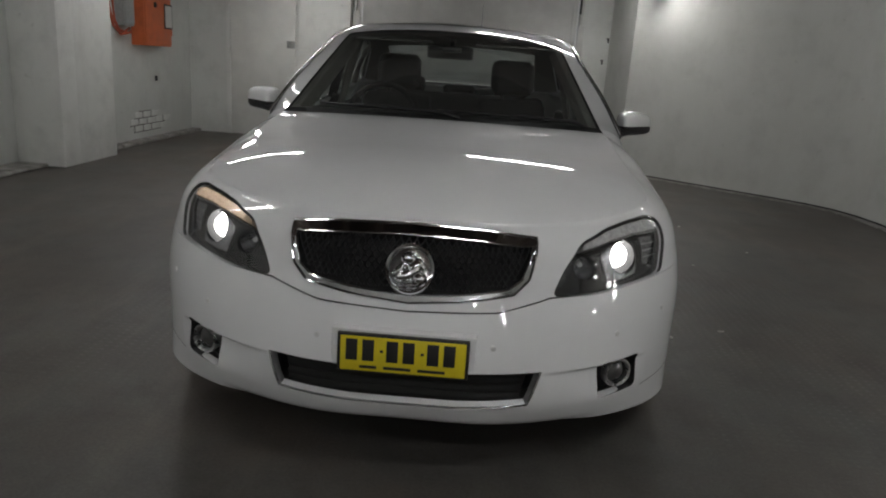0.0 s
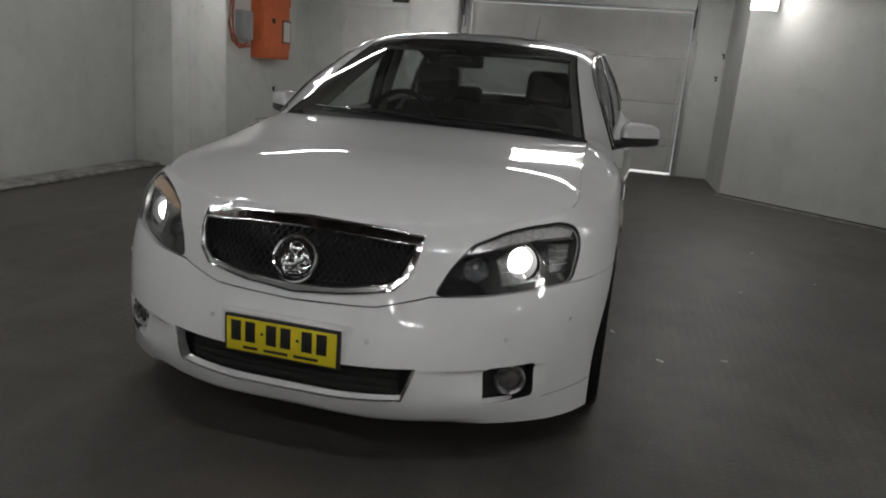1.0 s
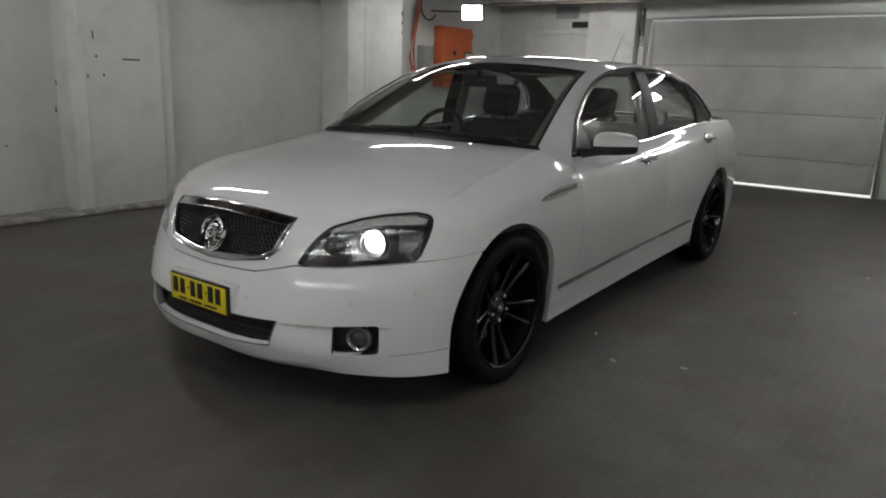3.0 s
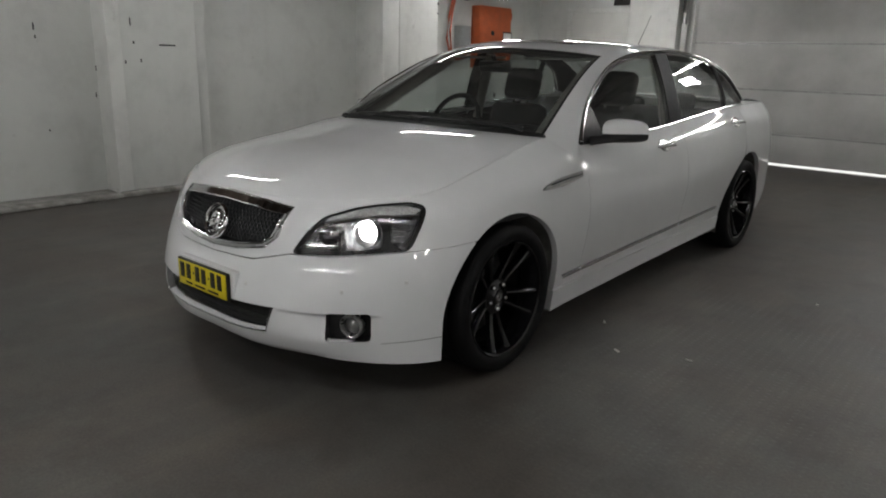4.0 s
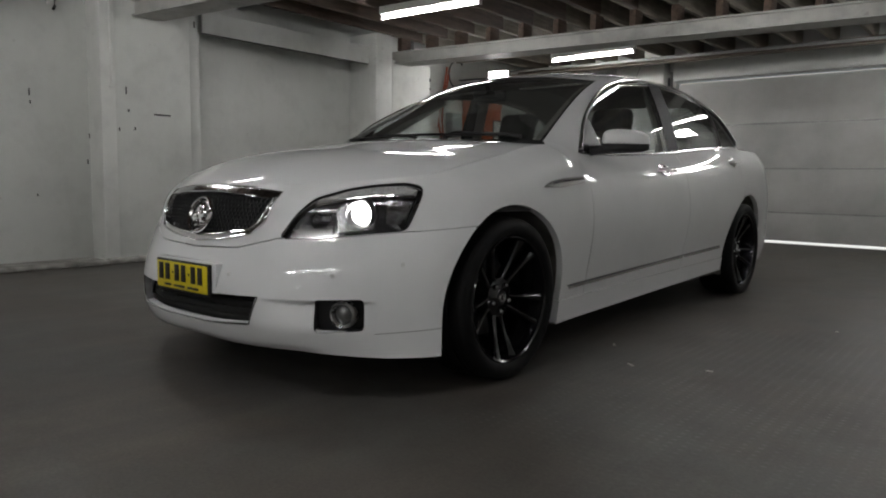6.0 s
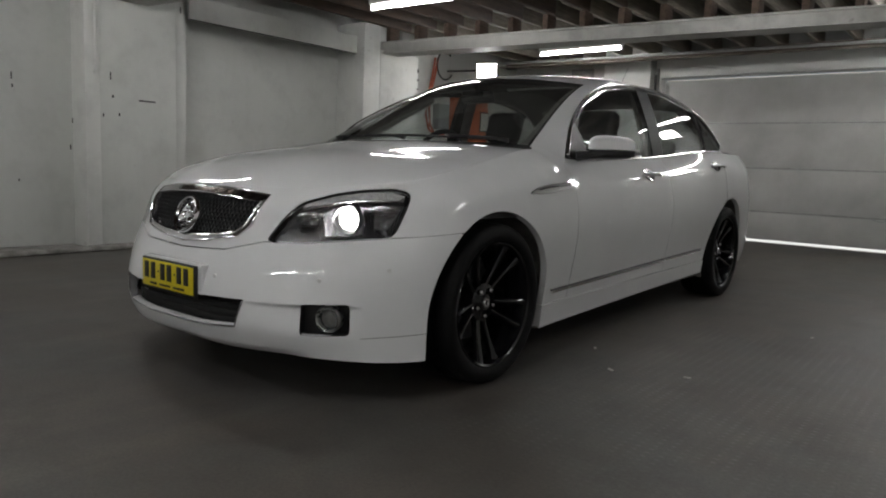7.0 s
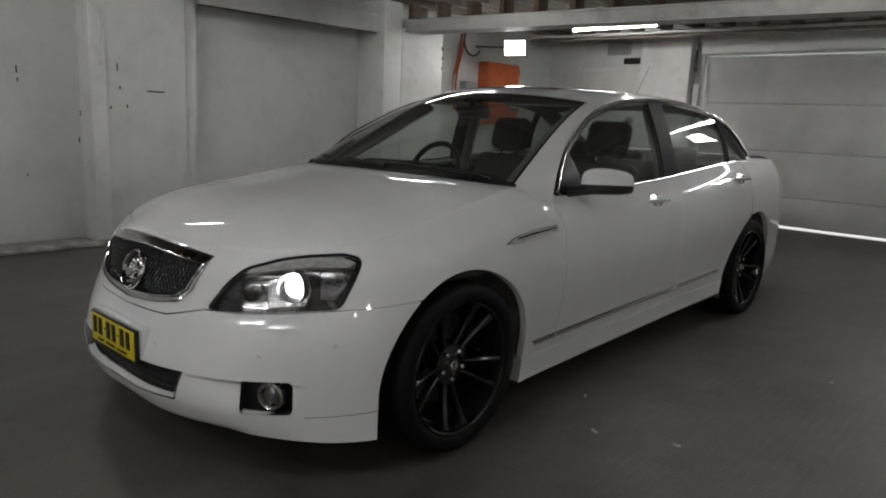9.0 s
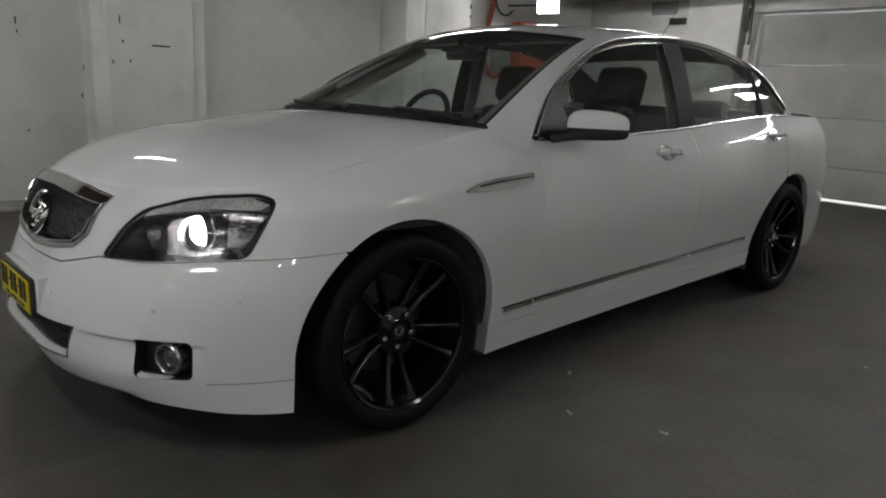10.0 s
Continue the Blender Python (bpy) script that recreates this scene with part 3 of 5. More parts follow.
for k in range(20):
    for row, yl, x0 in (("front", 1.83, -3.80), ("middle", 5.18, -3.83)):
        x = x0 + k * 0.43
        yc = yl + 0.12 * (x + 3.9) + 0.12
        t = box_part("packer", (-0.035, 0.035, -0.09, 0.09, 2.4325, 2.6095), WOOD, None, 0.005)
        t.location = (x, yc, 0)
        tagged(t, "dark timber packer between beam and joist", "packer", row + " beam packers", "structure")
setting("beam_rear", (-4.2, 4.3, 8.45, 8.55, 2.53, 2.61), WOOD, "dark timber bearer near rear wall", "beam")
for k, (z, yy, r) in enumerate(((2.50, 6.65, 0.016), (2.47, 6.72, 0.012), (2.50, 8.0, 0.02), (2.46, 8.08, 0.014))):
    t = part("ceiling_pipe", tube([(-3.9, yy - 0.25, z), (0, yy, z), (4.2, yy + 0.2, z)], r), WOOD_W if k % 2 else GREY)
    tagged(t, "thin service pipe under joists", "pipe", "ceiling pipes")


# ---- lamps ----
def tube_lamp(x, y, turn=2.0):
    """A fluorescent batten, 1.25 m long."""
    t = thing("fluorescent_light", "lit white fluorescent batten under joists", "ceiling light", "fluorescent lights", loc=(x, y, 2.47))
    t.rotation_euler.z = radians(turn)
    bm = add_box(bmesh.new(), -0.625, 0.625, -0.045, 0.045, 0.055, 0.135, 0.008, 2)
    part("housing", bm, LAMPW, t)
    bm = tube([(-0.6, 0, 0.028), (0.6, 0, 0.028)], 0.0165, 12)
    part("tube", bm, TUBE, t, "glowing fluorescent tube")
    for sx in (-1, 1):
        box_part("lamp_holder", (sx * 0.612 - 0.012, sx * 0.612 + 0.012, -0.022, 0.022, -0.002, 0.054), LAMPW, t, 0.004)
    return t


lamp0 = tube_lamp(-2.23, 3.96, 3.5)
# Lamps below y 3 are unseen fill, only partly set from reflections.
for x, y, a in ((0.75, 4.15, 3), (-2.17, 7.22, -1), (1.88, 7.08, -1), (-2.3, 0.6, 3), (3.3, 2.5, 3), (0.5, -2.5, 3), (1.3, -0.9, 3), (-2.4, -2.4, 3), (0.6, -4.8, 3), (2.2, -5.2, 3)):
    copy_thing(lamp0, pose(x, y, 2.47, 0, 0, a))


def floodlight(x, y, z, tx, ty, tz, wall, k=1.0):
    t = thing("floodlight", "small lit floodlight glowing white", "floodlight", "floodlights")
    m = look((x, y, z), (tx, ty, tz))
    t.matrix_basis = m
    part("body", add_box(bmesh.new(), -0.15 * k, 0.15 * k, -0.10 * k, 0.10 * k, 0.006, 0.06, 0.012), BLACK, t)
    part("lit_face", add_box(bmesh.new(), -0.135 * k, 0.135 * k, -0.088 * k, 0.088 * k, -0.004, 0.005, 0.002), FLOOD, t, "glowing white face")
    a = m.inverted() @ Vector(wall)
    part("bracket", tube([(0, 0, 0.058), (a * 0.5 + Vector((0, 0, 0.03))), a], 0.012, 8), BLACK, t)


floodlight(-3.23, 6.56, 2.215, -0.5, -2.0, 0.6, (-4.19, 6.9, 2.30))
floodlight(2.16, 7.18, 2.27, 1.6, -2.0, 0.3, (2.32, 7.34, 2.3))

floodlight(4.05, -0.65, 1.45, 0.9, 0.5, 0.5, (4.23, -0.7, 1.5), 0.6)
floodlight(4.05, -1.45, 1.55, 0.9, 0.5, 0.5, (4.235, -1.5, 1.6), 0.45)
# These two floodlights are guessed and unseen, added as fill on the car's front.
floodlight(-3.95, -2.2, 2.2, 0.0, 1.0, 0.5, (-4.18, -2.3, 2.25), 0.6)
floodlight(1.2, -6.8, 2.2, 0.5, 1.0, 0.5, (1.2, -6.98, 2.25), 0.6)

# scraps on the floor
for x, y, a, l in ((1.21, 1.445, 150, 0.036), (1.511, 1.581, 10, 0.03), (2.3, 3.4, 30, 0.02), (0.98, 1.75, 120, 0.035), (2.0, 4.2, 40, 0.025), (1.75, 2.9, 0, 0.015)):
    bm = add_box(bmesh.new(), -l / 2, l / 2, -l / 6, l / 6, 0.001, 0.006, 0.001, 1)
    s = part("paper_scrap", bm, DUST)
    s.matrix_basis = pose(x, y, 0, 0, 0, a)
    tagged(s, "small pale scrap lying on dark floor", "litter", "scraps")

# ---- the car's surfaces: x across, y back from the plate, z up ----
def cubic(ts, vs):
    """A natural cubic spline through values vs at ts."""
    ts, vs = np.asarray(ts, float), np.asarray(vs, float)
    n = len(ts)
    h = np.diff(ts)
    A, r = np.eye(n), np.zeros((n,) + vs.shape[1:])
    for i in range(1, n - 1):
        A[i, i - 1], A[i, i], A[i, i + 1] = h[i - 1], 2 * (h[i - 1] + h[i]), h[i]
        r[i] = 6 * ((vs[i + 1] - vs[i]) / h[i] - (vs[i] - vs[i - 1]) / h[i - 1])
    m = np.linalg.solve(A, r)

    def f(t):
        t = np.clip(np.asarray(t, float), ts[0], ts[-1])
        i = np.clip(np.searchsorted(ts, t, side="right") - 1, 0, n - 2)
        ex = (Ellipsis,) + (None,) * (vs.ndim - 1)
        a, b, hh = (ts[i + 1] - t)[ex], (t - ts[i])[ex], h[i][ex]
        return (m[i] * a**3 + m[i + 1] * b**3) / (6 * hh) + (vs[i] / hh - m[i] * hh / 6) * a + (vs[i + 1] / hh - m[i + 1] * hh / 6) * b
    return f


def glide(ts, vs):
    """Smooth steps between the values vs at ts, without overshoot."""
    ts, vs = np.asarray(ts, float), np.asarray(vs, float)
    h = np.diff(ts)
    dl = np.diff(vs, axis=0) / h[(slice(None),) + (None,) * (vs.ndim - 1)]
    m = np.zeros_like(vs)
    a, b = dl[:-1], dl[1:]
    with np.errstate(divide="ignore", invalid="ignore"):
        mm = np.where(a * b > 0, 2 * a * b / (a + b), 0)
    m[1:-1] = mm

    def f(t):
        t = np.clip(np.asarray(t, float), ts[0], ts[-1])
        i = np.clip(np.searchsorted(ts, t, side="right") - 1, 0, len(ts) - 2)
        ex = (Ellipsis,) + (None,) * (vs.ndim - 1)
        hh = h[i][ex]
        u = (t - ts[i])[ex] / hh
        return (1 + 2 * u) * (1 - u)**2 * vs[i] + u * (1 - u)**2 * hh * m[i] + u * u * (3 - 2 * u) * vs[i + 1] + u * u * (u - 1) * hh * m[i + 1]
    return f


# plan outline at the widest height, from the nose's middle round one side to the tail's
PLAN = np.array([(0, 0.002), (0.26, 0.009), (0.45, 0.064), (0.66, 0.184), (0.803, 0.324), (0.898, 0.47), (0.941, 0.62), (0.952, 0.80),
                 (0.951, 1.1), (0.947, 1.8), (0.945, 2.6), (0.945, 3.4), (0.936, 4.0), (0.897, 4.46), (0.82, 4.77), (0.64, 4.94), (0.35, 5.00), (0, 5.02)])
full = np.vstack([PLAN[2:0:-1] * (-1, 1), PLAN, PLAN[-2:-4:-1] * (-1, 1)])
arc = np.concatenate([[0], np.cumsum(np.hypot(*np.diff(full, axis=0).T))])
arc -= arc[2]
arc += np.sign(arc) * 0.006 * np.clip(np.abs(arc) / 0.45, 0, 1)
plan_at = cubic(arc, full)
S_END = arc[-3]
tab_s = np.linspace(0, S_END, 2000)
tab_p = plan_at(tab_s)


def s_of_y(y):
    """The place along the outline at which one side has this y."""
    k = (tab_s > 0.2) & (tab_p[:, 1] < 4.94)
    return np.interp(y, tab_p[k, 1], tab_s[k])


def s_of_x(x):
    """The place along the outline at which the nose has this x."""
    k = tab_s < 1.25
    return np.sign(x) * np.interp(np.abs(x), tab_p[k, 0], tab_s[k])


# depth inside the outline: rows are stations along it, columns are heights from sill to top
H_KEYS = (0, 0.15, 0.4, 0.6, 0.78, 0.9, 1.0)
STATIONS = (
    (0.0, 0.80, (0.055, 0.0, 0.0, 0.044, 0.068, 0.100, 0.172)),
    (float(s_of_x(0.45)), 0.80, (0.05, 0.0, 0.0, 0.040, 0.084, 0.116, 0.184)),
    (float(s_of_y(0.44)), 0.835, (0.0, 0.002, 0.0, 0.010, 0.040, 0.075, 0.150)),
    (float(s_of_y(0.95)), 0.915, (0.03, 0.012, 0.0, 0.0, 0.022, 0.070, 0.190)),
    (float(s_of_y(1.44)), 0.995, (0.060, 0.048, 0.016, 0.004, 0.026, 0.078, 0.205)),
    (float(s_of_y(1.64)), 0.955, (0.062, 0.050, 0.018, 0.004, 0.026, 0.062, 0.115)),
    (float(s_of_y(2.5)), 0.985, (0.066, 0.055, 0.022, 0.005, 0.026, 0.062, 0.122)),
    (float(s_of_y(3.9)), 1.075, (0.066, 0.056, 0.020, 0.002, 0.020, 0.055, 0.125)),
    (float(s_of_y(4.6)), 1.076, (0.06, 0.02, 0.005, 0.002, 0.024, 0.056, 0.118)),
    (S_END, 1.056, (0.05, 0.0, 0.0, 0.02, 0.038, 0.06, 0.115)),
)
Z_LOW = 0.17
st_s = [a for a, b, c in STATIONS]
top_at = glide(st_s, [b for a, b, c in STATIONS])
dep_at = glide(st_s, [c for a, b, c in STATIONS])


def side(s, z, off=0.0):
    """A point of the lower body: place along the outline, height."""
    s, z = np.atleast_1d(np.asarray(s, float)), np.atleast_1d(np.asarray(z, float))
    a = np.abs(s)
    h = np.clip((z - Z_LOW) / (top_at(a) - Z_LOW), -0.2, 1.0)
    keys = dep_at(a)
    d = np.array([0.0] * len(a))
    # natural cubic across the heights, all points at once
    hk = np.array(H_KEYS)
    basis = cubic(hk, np.eye(len(hk)))(np.clip(h, 0, 1))
    d = (basis * keys).sum(1) - off
    p = plan_at(a)
    q = (plan_at(a + 0.002) - plan_at(a - 0.002))
    q /= np.hypot(q[:, 0], q[:, 1])[:, None]
    n = np.stack([q[:, 1], -q[:, 0]], 1)     # outward
    r = p - n * d[:, None]
    return np.stack([np.sign(s + 1e-12) * r[:, 0], r[:, 1], z], 1)


def rim(s):
    """The top edge of the lower body."""
    s = np.atleast_1d(np.asarray(s, float))
    return side(s, top_at(np.abs(s)))


# bonnet: between the nose's rim, the two shut lines and the foot of the windscreen
S_H0, S_H1 = float(s_of_y(0.50)), float(s_of_y(1.42))
HOOD_C = np.array([0.0, 1.22, 1.020])


def hood(a, b):
    a, b = np.atleast_1d(np.asarray(a, float)), np.atleast_1d(np.asarray(b, float))
    A, B = a[:, None], b[:, None]
    e0 = rim(a * S_H0)
    r1 = rim(S_H1)[0]
    e1 = np.stack([r1[0] * a, HOOD_C[1] + (r1[1] - HOOD_C[1]) * np.abs(a)**2.2, HOOD_C[2] + (r1[2] - HOOD_C[2]) * a**2], 1)
    sl = rim(S_H0 + (S_H1 - S_H0) * b)
    sr = sl * (-1, 1, 1)
    t = (A + 1) / 2
    c0, c1 = rim(S_H0)[0], r1
    mx = np.array((-1, 1, 1))
    bil = (1 - B) * ((1 - t) * c0 * mx + t * c0) + B * ((1 - t) * c1 * mx + t * c1)
    p = (1 - B) * e0 + B * e1 + (1 - t) * sr + t * sl - bil
    p[:, 2] += 0.034 * (1 - np.abs(a)**3) * 9.48 * b * (1 - b)**3 + 0.030 * (1 - a * a) * 4 * b * (1 - b)
    return p


# upper body: five long lines from the side windows' top to the middle, each from windscreen foot to tail window foot
WIN_TOP = np.array([(0, 0.864, 1.530, 0.938), (0.06, 0.845, 1.563, 0.980), (0.17, 0.815, 1.620, 1.044), (0.27, 0.780, 1.695, 1.116), (0.47, 0.730, 1.84, 1.210), (0.72, 0.688, 2.01, 1.295),
                    (1, 0.665, 2.20, 1.363), (1.35, 0.664, 2.42, 1.404), (2, 0.669, 2.82, 1.428), (2.5, 0.671, 3.15, 1.422), (3, 0.686, 3.50, 1.376), (3.5, 0.727, 3.766, 1.287), (4, 0.800, 3.975, 1.108)])
CANOPY = np.array([
    [(0.735, 1.420, 1.010), (0.590, 2.19, 1.388), (0.595, 2.78, 1.456), (0.590, 3.50, 1.404), (0.680, 4.300, 1.085)],
    [(0.400, 1.290, 1.022), (0.330, 2.06, 1.415), (0.330, 2.80, 1.476), (0.330, 3.60, 1.430), (0.380, 4.420, 1.090)],
    [(0.000, 1.250, 1.026), (0.000, 2.02, 1.425), (0.000, 2.80, 1.484), (0.000, 3.62, 1.440), (0.000, 4.460, 1.090)]])
can_rows = [cubic(WIN_TOP[:, 0], WIN_TOP[:, 1:])] + [cubic(range(5), r) for r in CANOPY]


def canopy(u, v):
    """u: 0 windscreen foot, 1 roof front, 3 roof rear, 4 tail; v: 0 and 6 the window tops, 1 and 5 the roof edges, 3 the middle."""
    u, v = np.atleast_1d(np.asarray(u, float)), np.atleast_1d(np.asarray(v, float))
    rows = [f(u) for f in can_rows]
    rows = rows + [r * (-1, 1, 1) for r in rows[2::-1]]
    basis = cubic(range(7), np.eye(7))(v)
    return sum(rows[k] * basis[:, k:k + 1] for k in range(7))


tab_c1 = can_rows[0](np.linspace(0, 4, 400))


def belt(y):
    r = rim(s_of_y(y))
    return r - np.array((0.012, 0, -0.004))


def window(y, z, off=0.0):
    """A point of the side windows' surface."""
    y, z = np.atleast_1d(np.asarray(y, float)), np.atleast_1d(np.asarray(z, float))
    b = belt(y)
    tx, tz = np.interp(y, tab_c1[:, 1], tab_c1[:, 0]), np.interp(y, tab_c1[:, 1], tab_c1[:, 2])
    k = np.clip((z - b[:, 2]) / np.maximum(tz - b[:, 2], 0.02), -0.3, 1.2)
    x = b[:, 0] + (tx - b[:, 0]) * k + 0.016 * 4 * k * (1 - k) + off
    return np.stack([x, y, z], 1)


# ---- panel meshes ----
def dense(poly, step, closed=True):
    out = []
    n = len(poly)
    for i in range(n if closed else n - 1):
        a, b = np.array(poly[i], float), np.array(poly[(i + 1) % n], float)
        k = max(1, int(np.ceil(np.hypot(*(b - a)) / step)))
        out += [tuple(a + (b - a) * j / k) for j in range(k)]
    if not closed:
        out.append(tuple(poly[-1]))
    return out


def inside(pts, poly):
    x, y = pts[:, 0], pts[:, 1]
    c = np.zeros(len(pts), bool)
    n = len(poly)
    for i in range(n):
        (x1, y1), (x2, y2) = poly[i], poly[(i + 1) % n]
        if y1 == y2:
            continue
        c ^= ((y1 > y) != (y2 > y)) & (x < (x2 - x1) * (y - y1) / (y2 - y1) + x1)
    return c


def rounded(poly, r, k=5):
    """The outline with its corners rounded by about r."""
    out, n = [], len(poly)
    for i in range(n):
        a, b, c = (np.array(poly[(i + j) % n], float) for j in (-1, 0, 1))
        u, w = a - b, c - b
        lu, lw = np.hypot(*u), np.hypot(*w)
        q = min(r, lu * 0.45, lw * 0.45)
        p0, p2 = b + u / lu * q, b + w / lw * q
        out += [tuple((1 - t)**2 * p0 + 2 * t * (1 - t) * b + t * t * p2) for t in np.linspace(0, 1, k)]
    return out


def panel(name, fn, outline, material, parent, holes=(), step=0.02, edge=0.01, flange=0.012, mirror=False, label="", core=(0, 2.6, 0.5)):
    """A shell on the surface fn(u, v) inside an outline in (u, v), with turned-in edges and exact normals."""
    loops = [dense(p, edge) for p in (outline, *holes)]
    pts, edges = [], []
    for lp in loops:
        b = len(pts)
        pts += lp
        edges += [(b + i, b + (i + 1) % len(lp)) for i in range(len(lp))]
    rimp = np.array(pts)
    lo, hi = rimp.min(0), rimp.max(0)
    gx, gy = np.meshgrid(np.arange(lo[0], hi[0], step), np.arange(lo[1], hi[1], step))
    gx = gx + (np.arange(gx.shape[0]) % 2)[:, None] * step * 0.5
    g = np.stack([gx.ravel(), gy.ravel()], 1)
    k = inside(g, loops[0])
    for h in loops[1:]:
        k &= ~inside(g, h)
    g = g[k]
    if len(g):
        far = np.ones(len(g), bool)
        for i in range(0, len(g), 400):
            d = np.hypot(g[i:i + 400, None, 0] - rimp[None, :, 0], g[i:i + 400, None, 1] - rimp[None, :, 1])
            far[i:i + 400] = d.min(1) > step * 0.45
        g = g[far]
    allp = [Vector(p) for p in pts] + [Vector(p) for p in g]
    from_cdt = delaunay(allp, edges)
    uv, faces = from_cdt
    uv = np.array(uv)
    cen = np.array([uv[list(f)].mean(0) for f in faces])
    k = inside(cen, loops[0])
    for h in loops[1:]:
        k &= ~inside(cen, h)
    faces = [f for f, q in zip(faces, k) if q]
    P = fn(uv[:, 0], uv[:, 1])
    e = 0.0015
    du = fn(uv[:, 0] + e, uv[:, 1]) - fn(uv[:, 0] - e, uv[:, 1])
    dv = fn(uv[:, 0], uv[:, 1] + e) - fn(uv[:, 0], uv[:, 1] - e)
    N = np.cross(du, dv)
    N /= np.maximum(np.linalg.norm(N, axis=1), 1e-12)[:, None]
    if np.mean((N * (P - np.array(core))).sum(1)) < 0:
        N = -N
    out = []
    for f in faces:
        a, b, c = P[f[0]], P[f[1]], P[f[2]]
        out.append(tuple(f) if np.dot(np.cross(b - a, c - a), N[f[0]]) > 0 else (f[0], f[2], f[1]))
    V, NN = [tuple(p) for p in P], [tuple(n) for n in N]
    if flange:
        count = {}
        for f in out:
            for i in range(3):
                a, b = f[i], f[(i + 1) % 3]
                if (b, a) in count:
                    del count[(b, a)]
                else:
                    count[(a, b)] = 1
        for a, b in list(count):
            t = P[b] - P[a]
            m = np.cross(t, N[a])
            m /= max(np.linalg.norm(m), 1e-9)
            i0 = len(V)
            for q, off in ((a, 0), (b, 0), (b, 1), (a, 1)):
                V.append(tuple(P[q] - N[q] * flange * off))
                NN.append(tuple(m))
            out.append((i0 + 1, i0, i0 + 3, i0 + 2))
    return raw_mesh(name, V, out, NN, material, parent, mirror, label)


def delaunay(points, edges):
    from mathutils import geometry
    r = geometry.delaunay_2d_cdt(points, edges, [], 0, 1e-7)
    return [tuple(v) for v in r[0]], r[2]


def raw_mesh(name, V, F, N, material, parent, mirror=False, label=""):
    if mirror:
        V = [(-x, y, z) for x, y, z in V]
        F = [tuple(reversed(f)) for f in F]
        N = [(-x, y, z) for x, y, z in N] if N is not None else None
    me = bpy.data.meshes.new(name)
    me.from_pydata(V, [], F)
    me.materials.append(material)
    me.shade_smooth()
    me.validate()
    if N is not None and len(N) == len(me.vertices):
        me.normals_split_custom_set_from_vertices(N)
    ob = new(name, me)
    ob.parent = parent
    if label:
        tagged(ob, label)
    return ob


def patch(name, fn, u0, u1, nu, v0, v1, nv, material, parent, mirror=False, label="", off=0.0, core=(0, 2.7, 0.6), blend=None):
    """A grid on the surface fn between two values of u and of v, each a number or a function of the other."""
    us = np.linspace(0, 1, nu + 1)
    vs = np.linspace(0, 1, nv + 1)
    A, B = np.meshgrid(us, vs, indexing="ij")
    A, B = A.ravel(), B.ravel()
    lo = v0(A) if callable(v0) else v0
    hi = v1(A) if callable(v1) else v1
    V_ = lo + (hi - lo) * B
    l2 = u0(B) if callable(u0) else u0
    h2 = u1(B) if callable(u1) else u1
    U_ = l2 + (h2 - l2) * A
    P = fn(U_, V_)
    e = 0.002
    N = np.cross(fn(U_ + e, V_) - fn(U_ - e, V_), fn(U_, V_ + e) - fn(U_, V_ - e))
    N /= np.maximum(np.linalg.norm(N, axis=1), 1e-12)[:, None]
    if np.mean((N * (P - np.array(core))).sum(1)) < 0:
        N = -N
    if blend:
        w, toward = blend(U_, V_)
        N = N * (1 - w)[:, None] + np.array(toward) * w[:, None]
        N /= np.linalg.norm(N, axis=1)[:, None]
    P = P + N * off
    F = []
    for i in range(nu):
        for j in range(nv):
            a = i * (nv + 1) + j
            F.append((a, a + nv + 1, a + nv + 2, a + 1))
    f = F[len(F) // 2]
    if np.dot(np.cross(P[f[1]] - P[f[0]], P[f[2]] - P[f[0]]), N[f[0]]) < 0:
        F = [q[::-1] for q in F]
    return raw_mesh(name, [tuple(p) for p in P], F, [tuple(n) for n in N], material, parent, mirror, label)


def flip(bm):
    bmesh.ops.scale(bm, vec=(-1, 1, 1), verts=bm.verts)
    bmesh.ops.reverse_faces(bm, faces=bm.faces)
    return bm


def both(name, build, material, parent, label="", smooth=40):
    """The same part on the two sides of the car."""
    return [part(name, build(), material, parent, label, smooth), part(name, flip(build()), material, parent, label, smooth)]


# ---- the car ----
car = thing("car", "parked white four-door sedan with lit headlamps and black wheels", "car", loc=(0.009, 0.0, -0.010))
ARCH_F, ARCH_R, R_ARCH = (0.897, 0.318), (3.92, 0.335), 0.409


def arch_pts(c, z0, z1, front_first=True, n=40):
    """The wheel opening's edge from height z0 at the front to z1 at the rear, as (place along the outline, height)."""
    a0 = math_pi - math.asin(max(-1, min(1, (z0 - c[1]) / R_ARCH)))
    a1 = math.asin(max(-1, min(1, (z1 - c[1]) / R_ARCH)))
    return [(float(s_of_y(c[0] + R_ARCH * math.cos(a))), c[1] + R_ARCH * math.sin(a)) for a in np.linspace(a0, a1, n)]


LAMP = [(1.062, 0.798), (0.99, 0.812), (0.85, 0.802), (0.74, 0.787), (0.595, 0.750), (0.525, 0.690), (0.462, 0.602), (0.64, 0.607), (0.82, 0.625), (0.968, 0.637), (1.015, 0.72)]
LAMP_R = rounded(LAMP, 0.03)
GRILLE_H = [(0.0, 0.791), (0.25, 0.784), (0.437, 0.768), (0.392, 0.655), (0.335, 0.612), (0.15, 0.585)]
GRILLE = GRILLE_H + [(0.0, 0.571)] + [(-a, b) for a, b in GRILLE_H[:0:-1]]
SEAM_H = [(0.0, 0.547), (0.28, 0.560), (0.42, 0.590), (0.458, 0.599), (0.64, 0.604), (0.82, 0.622), (0.968, 0.634), (1.262, 0.651)]
mir = lambda q: [(-a, b) for a, b in q]
W = side

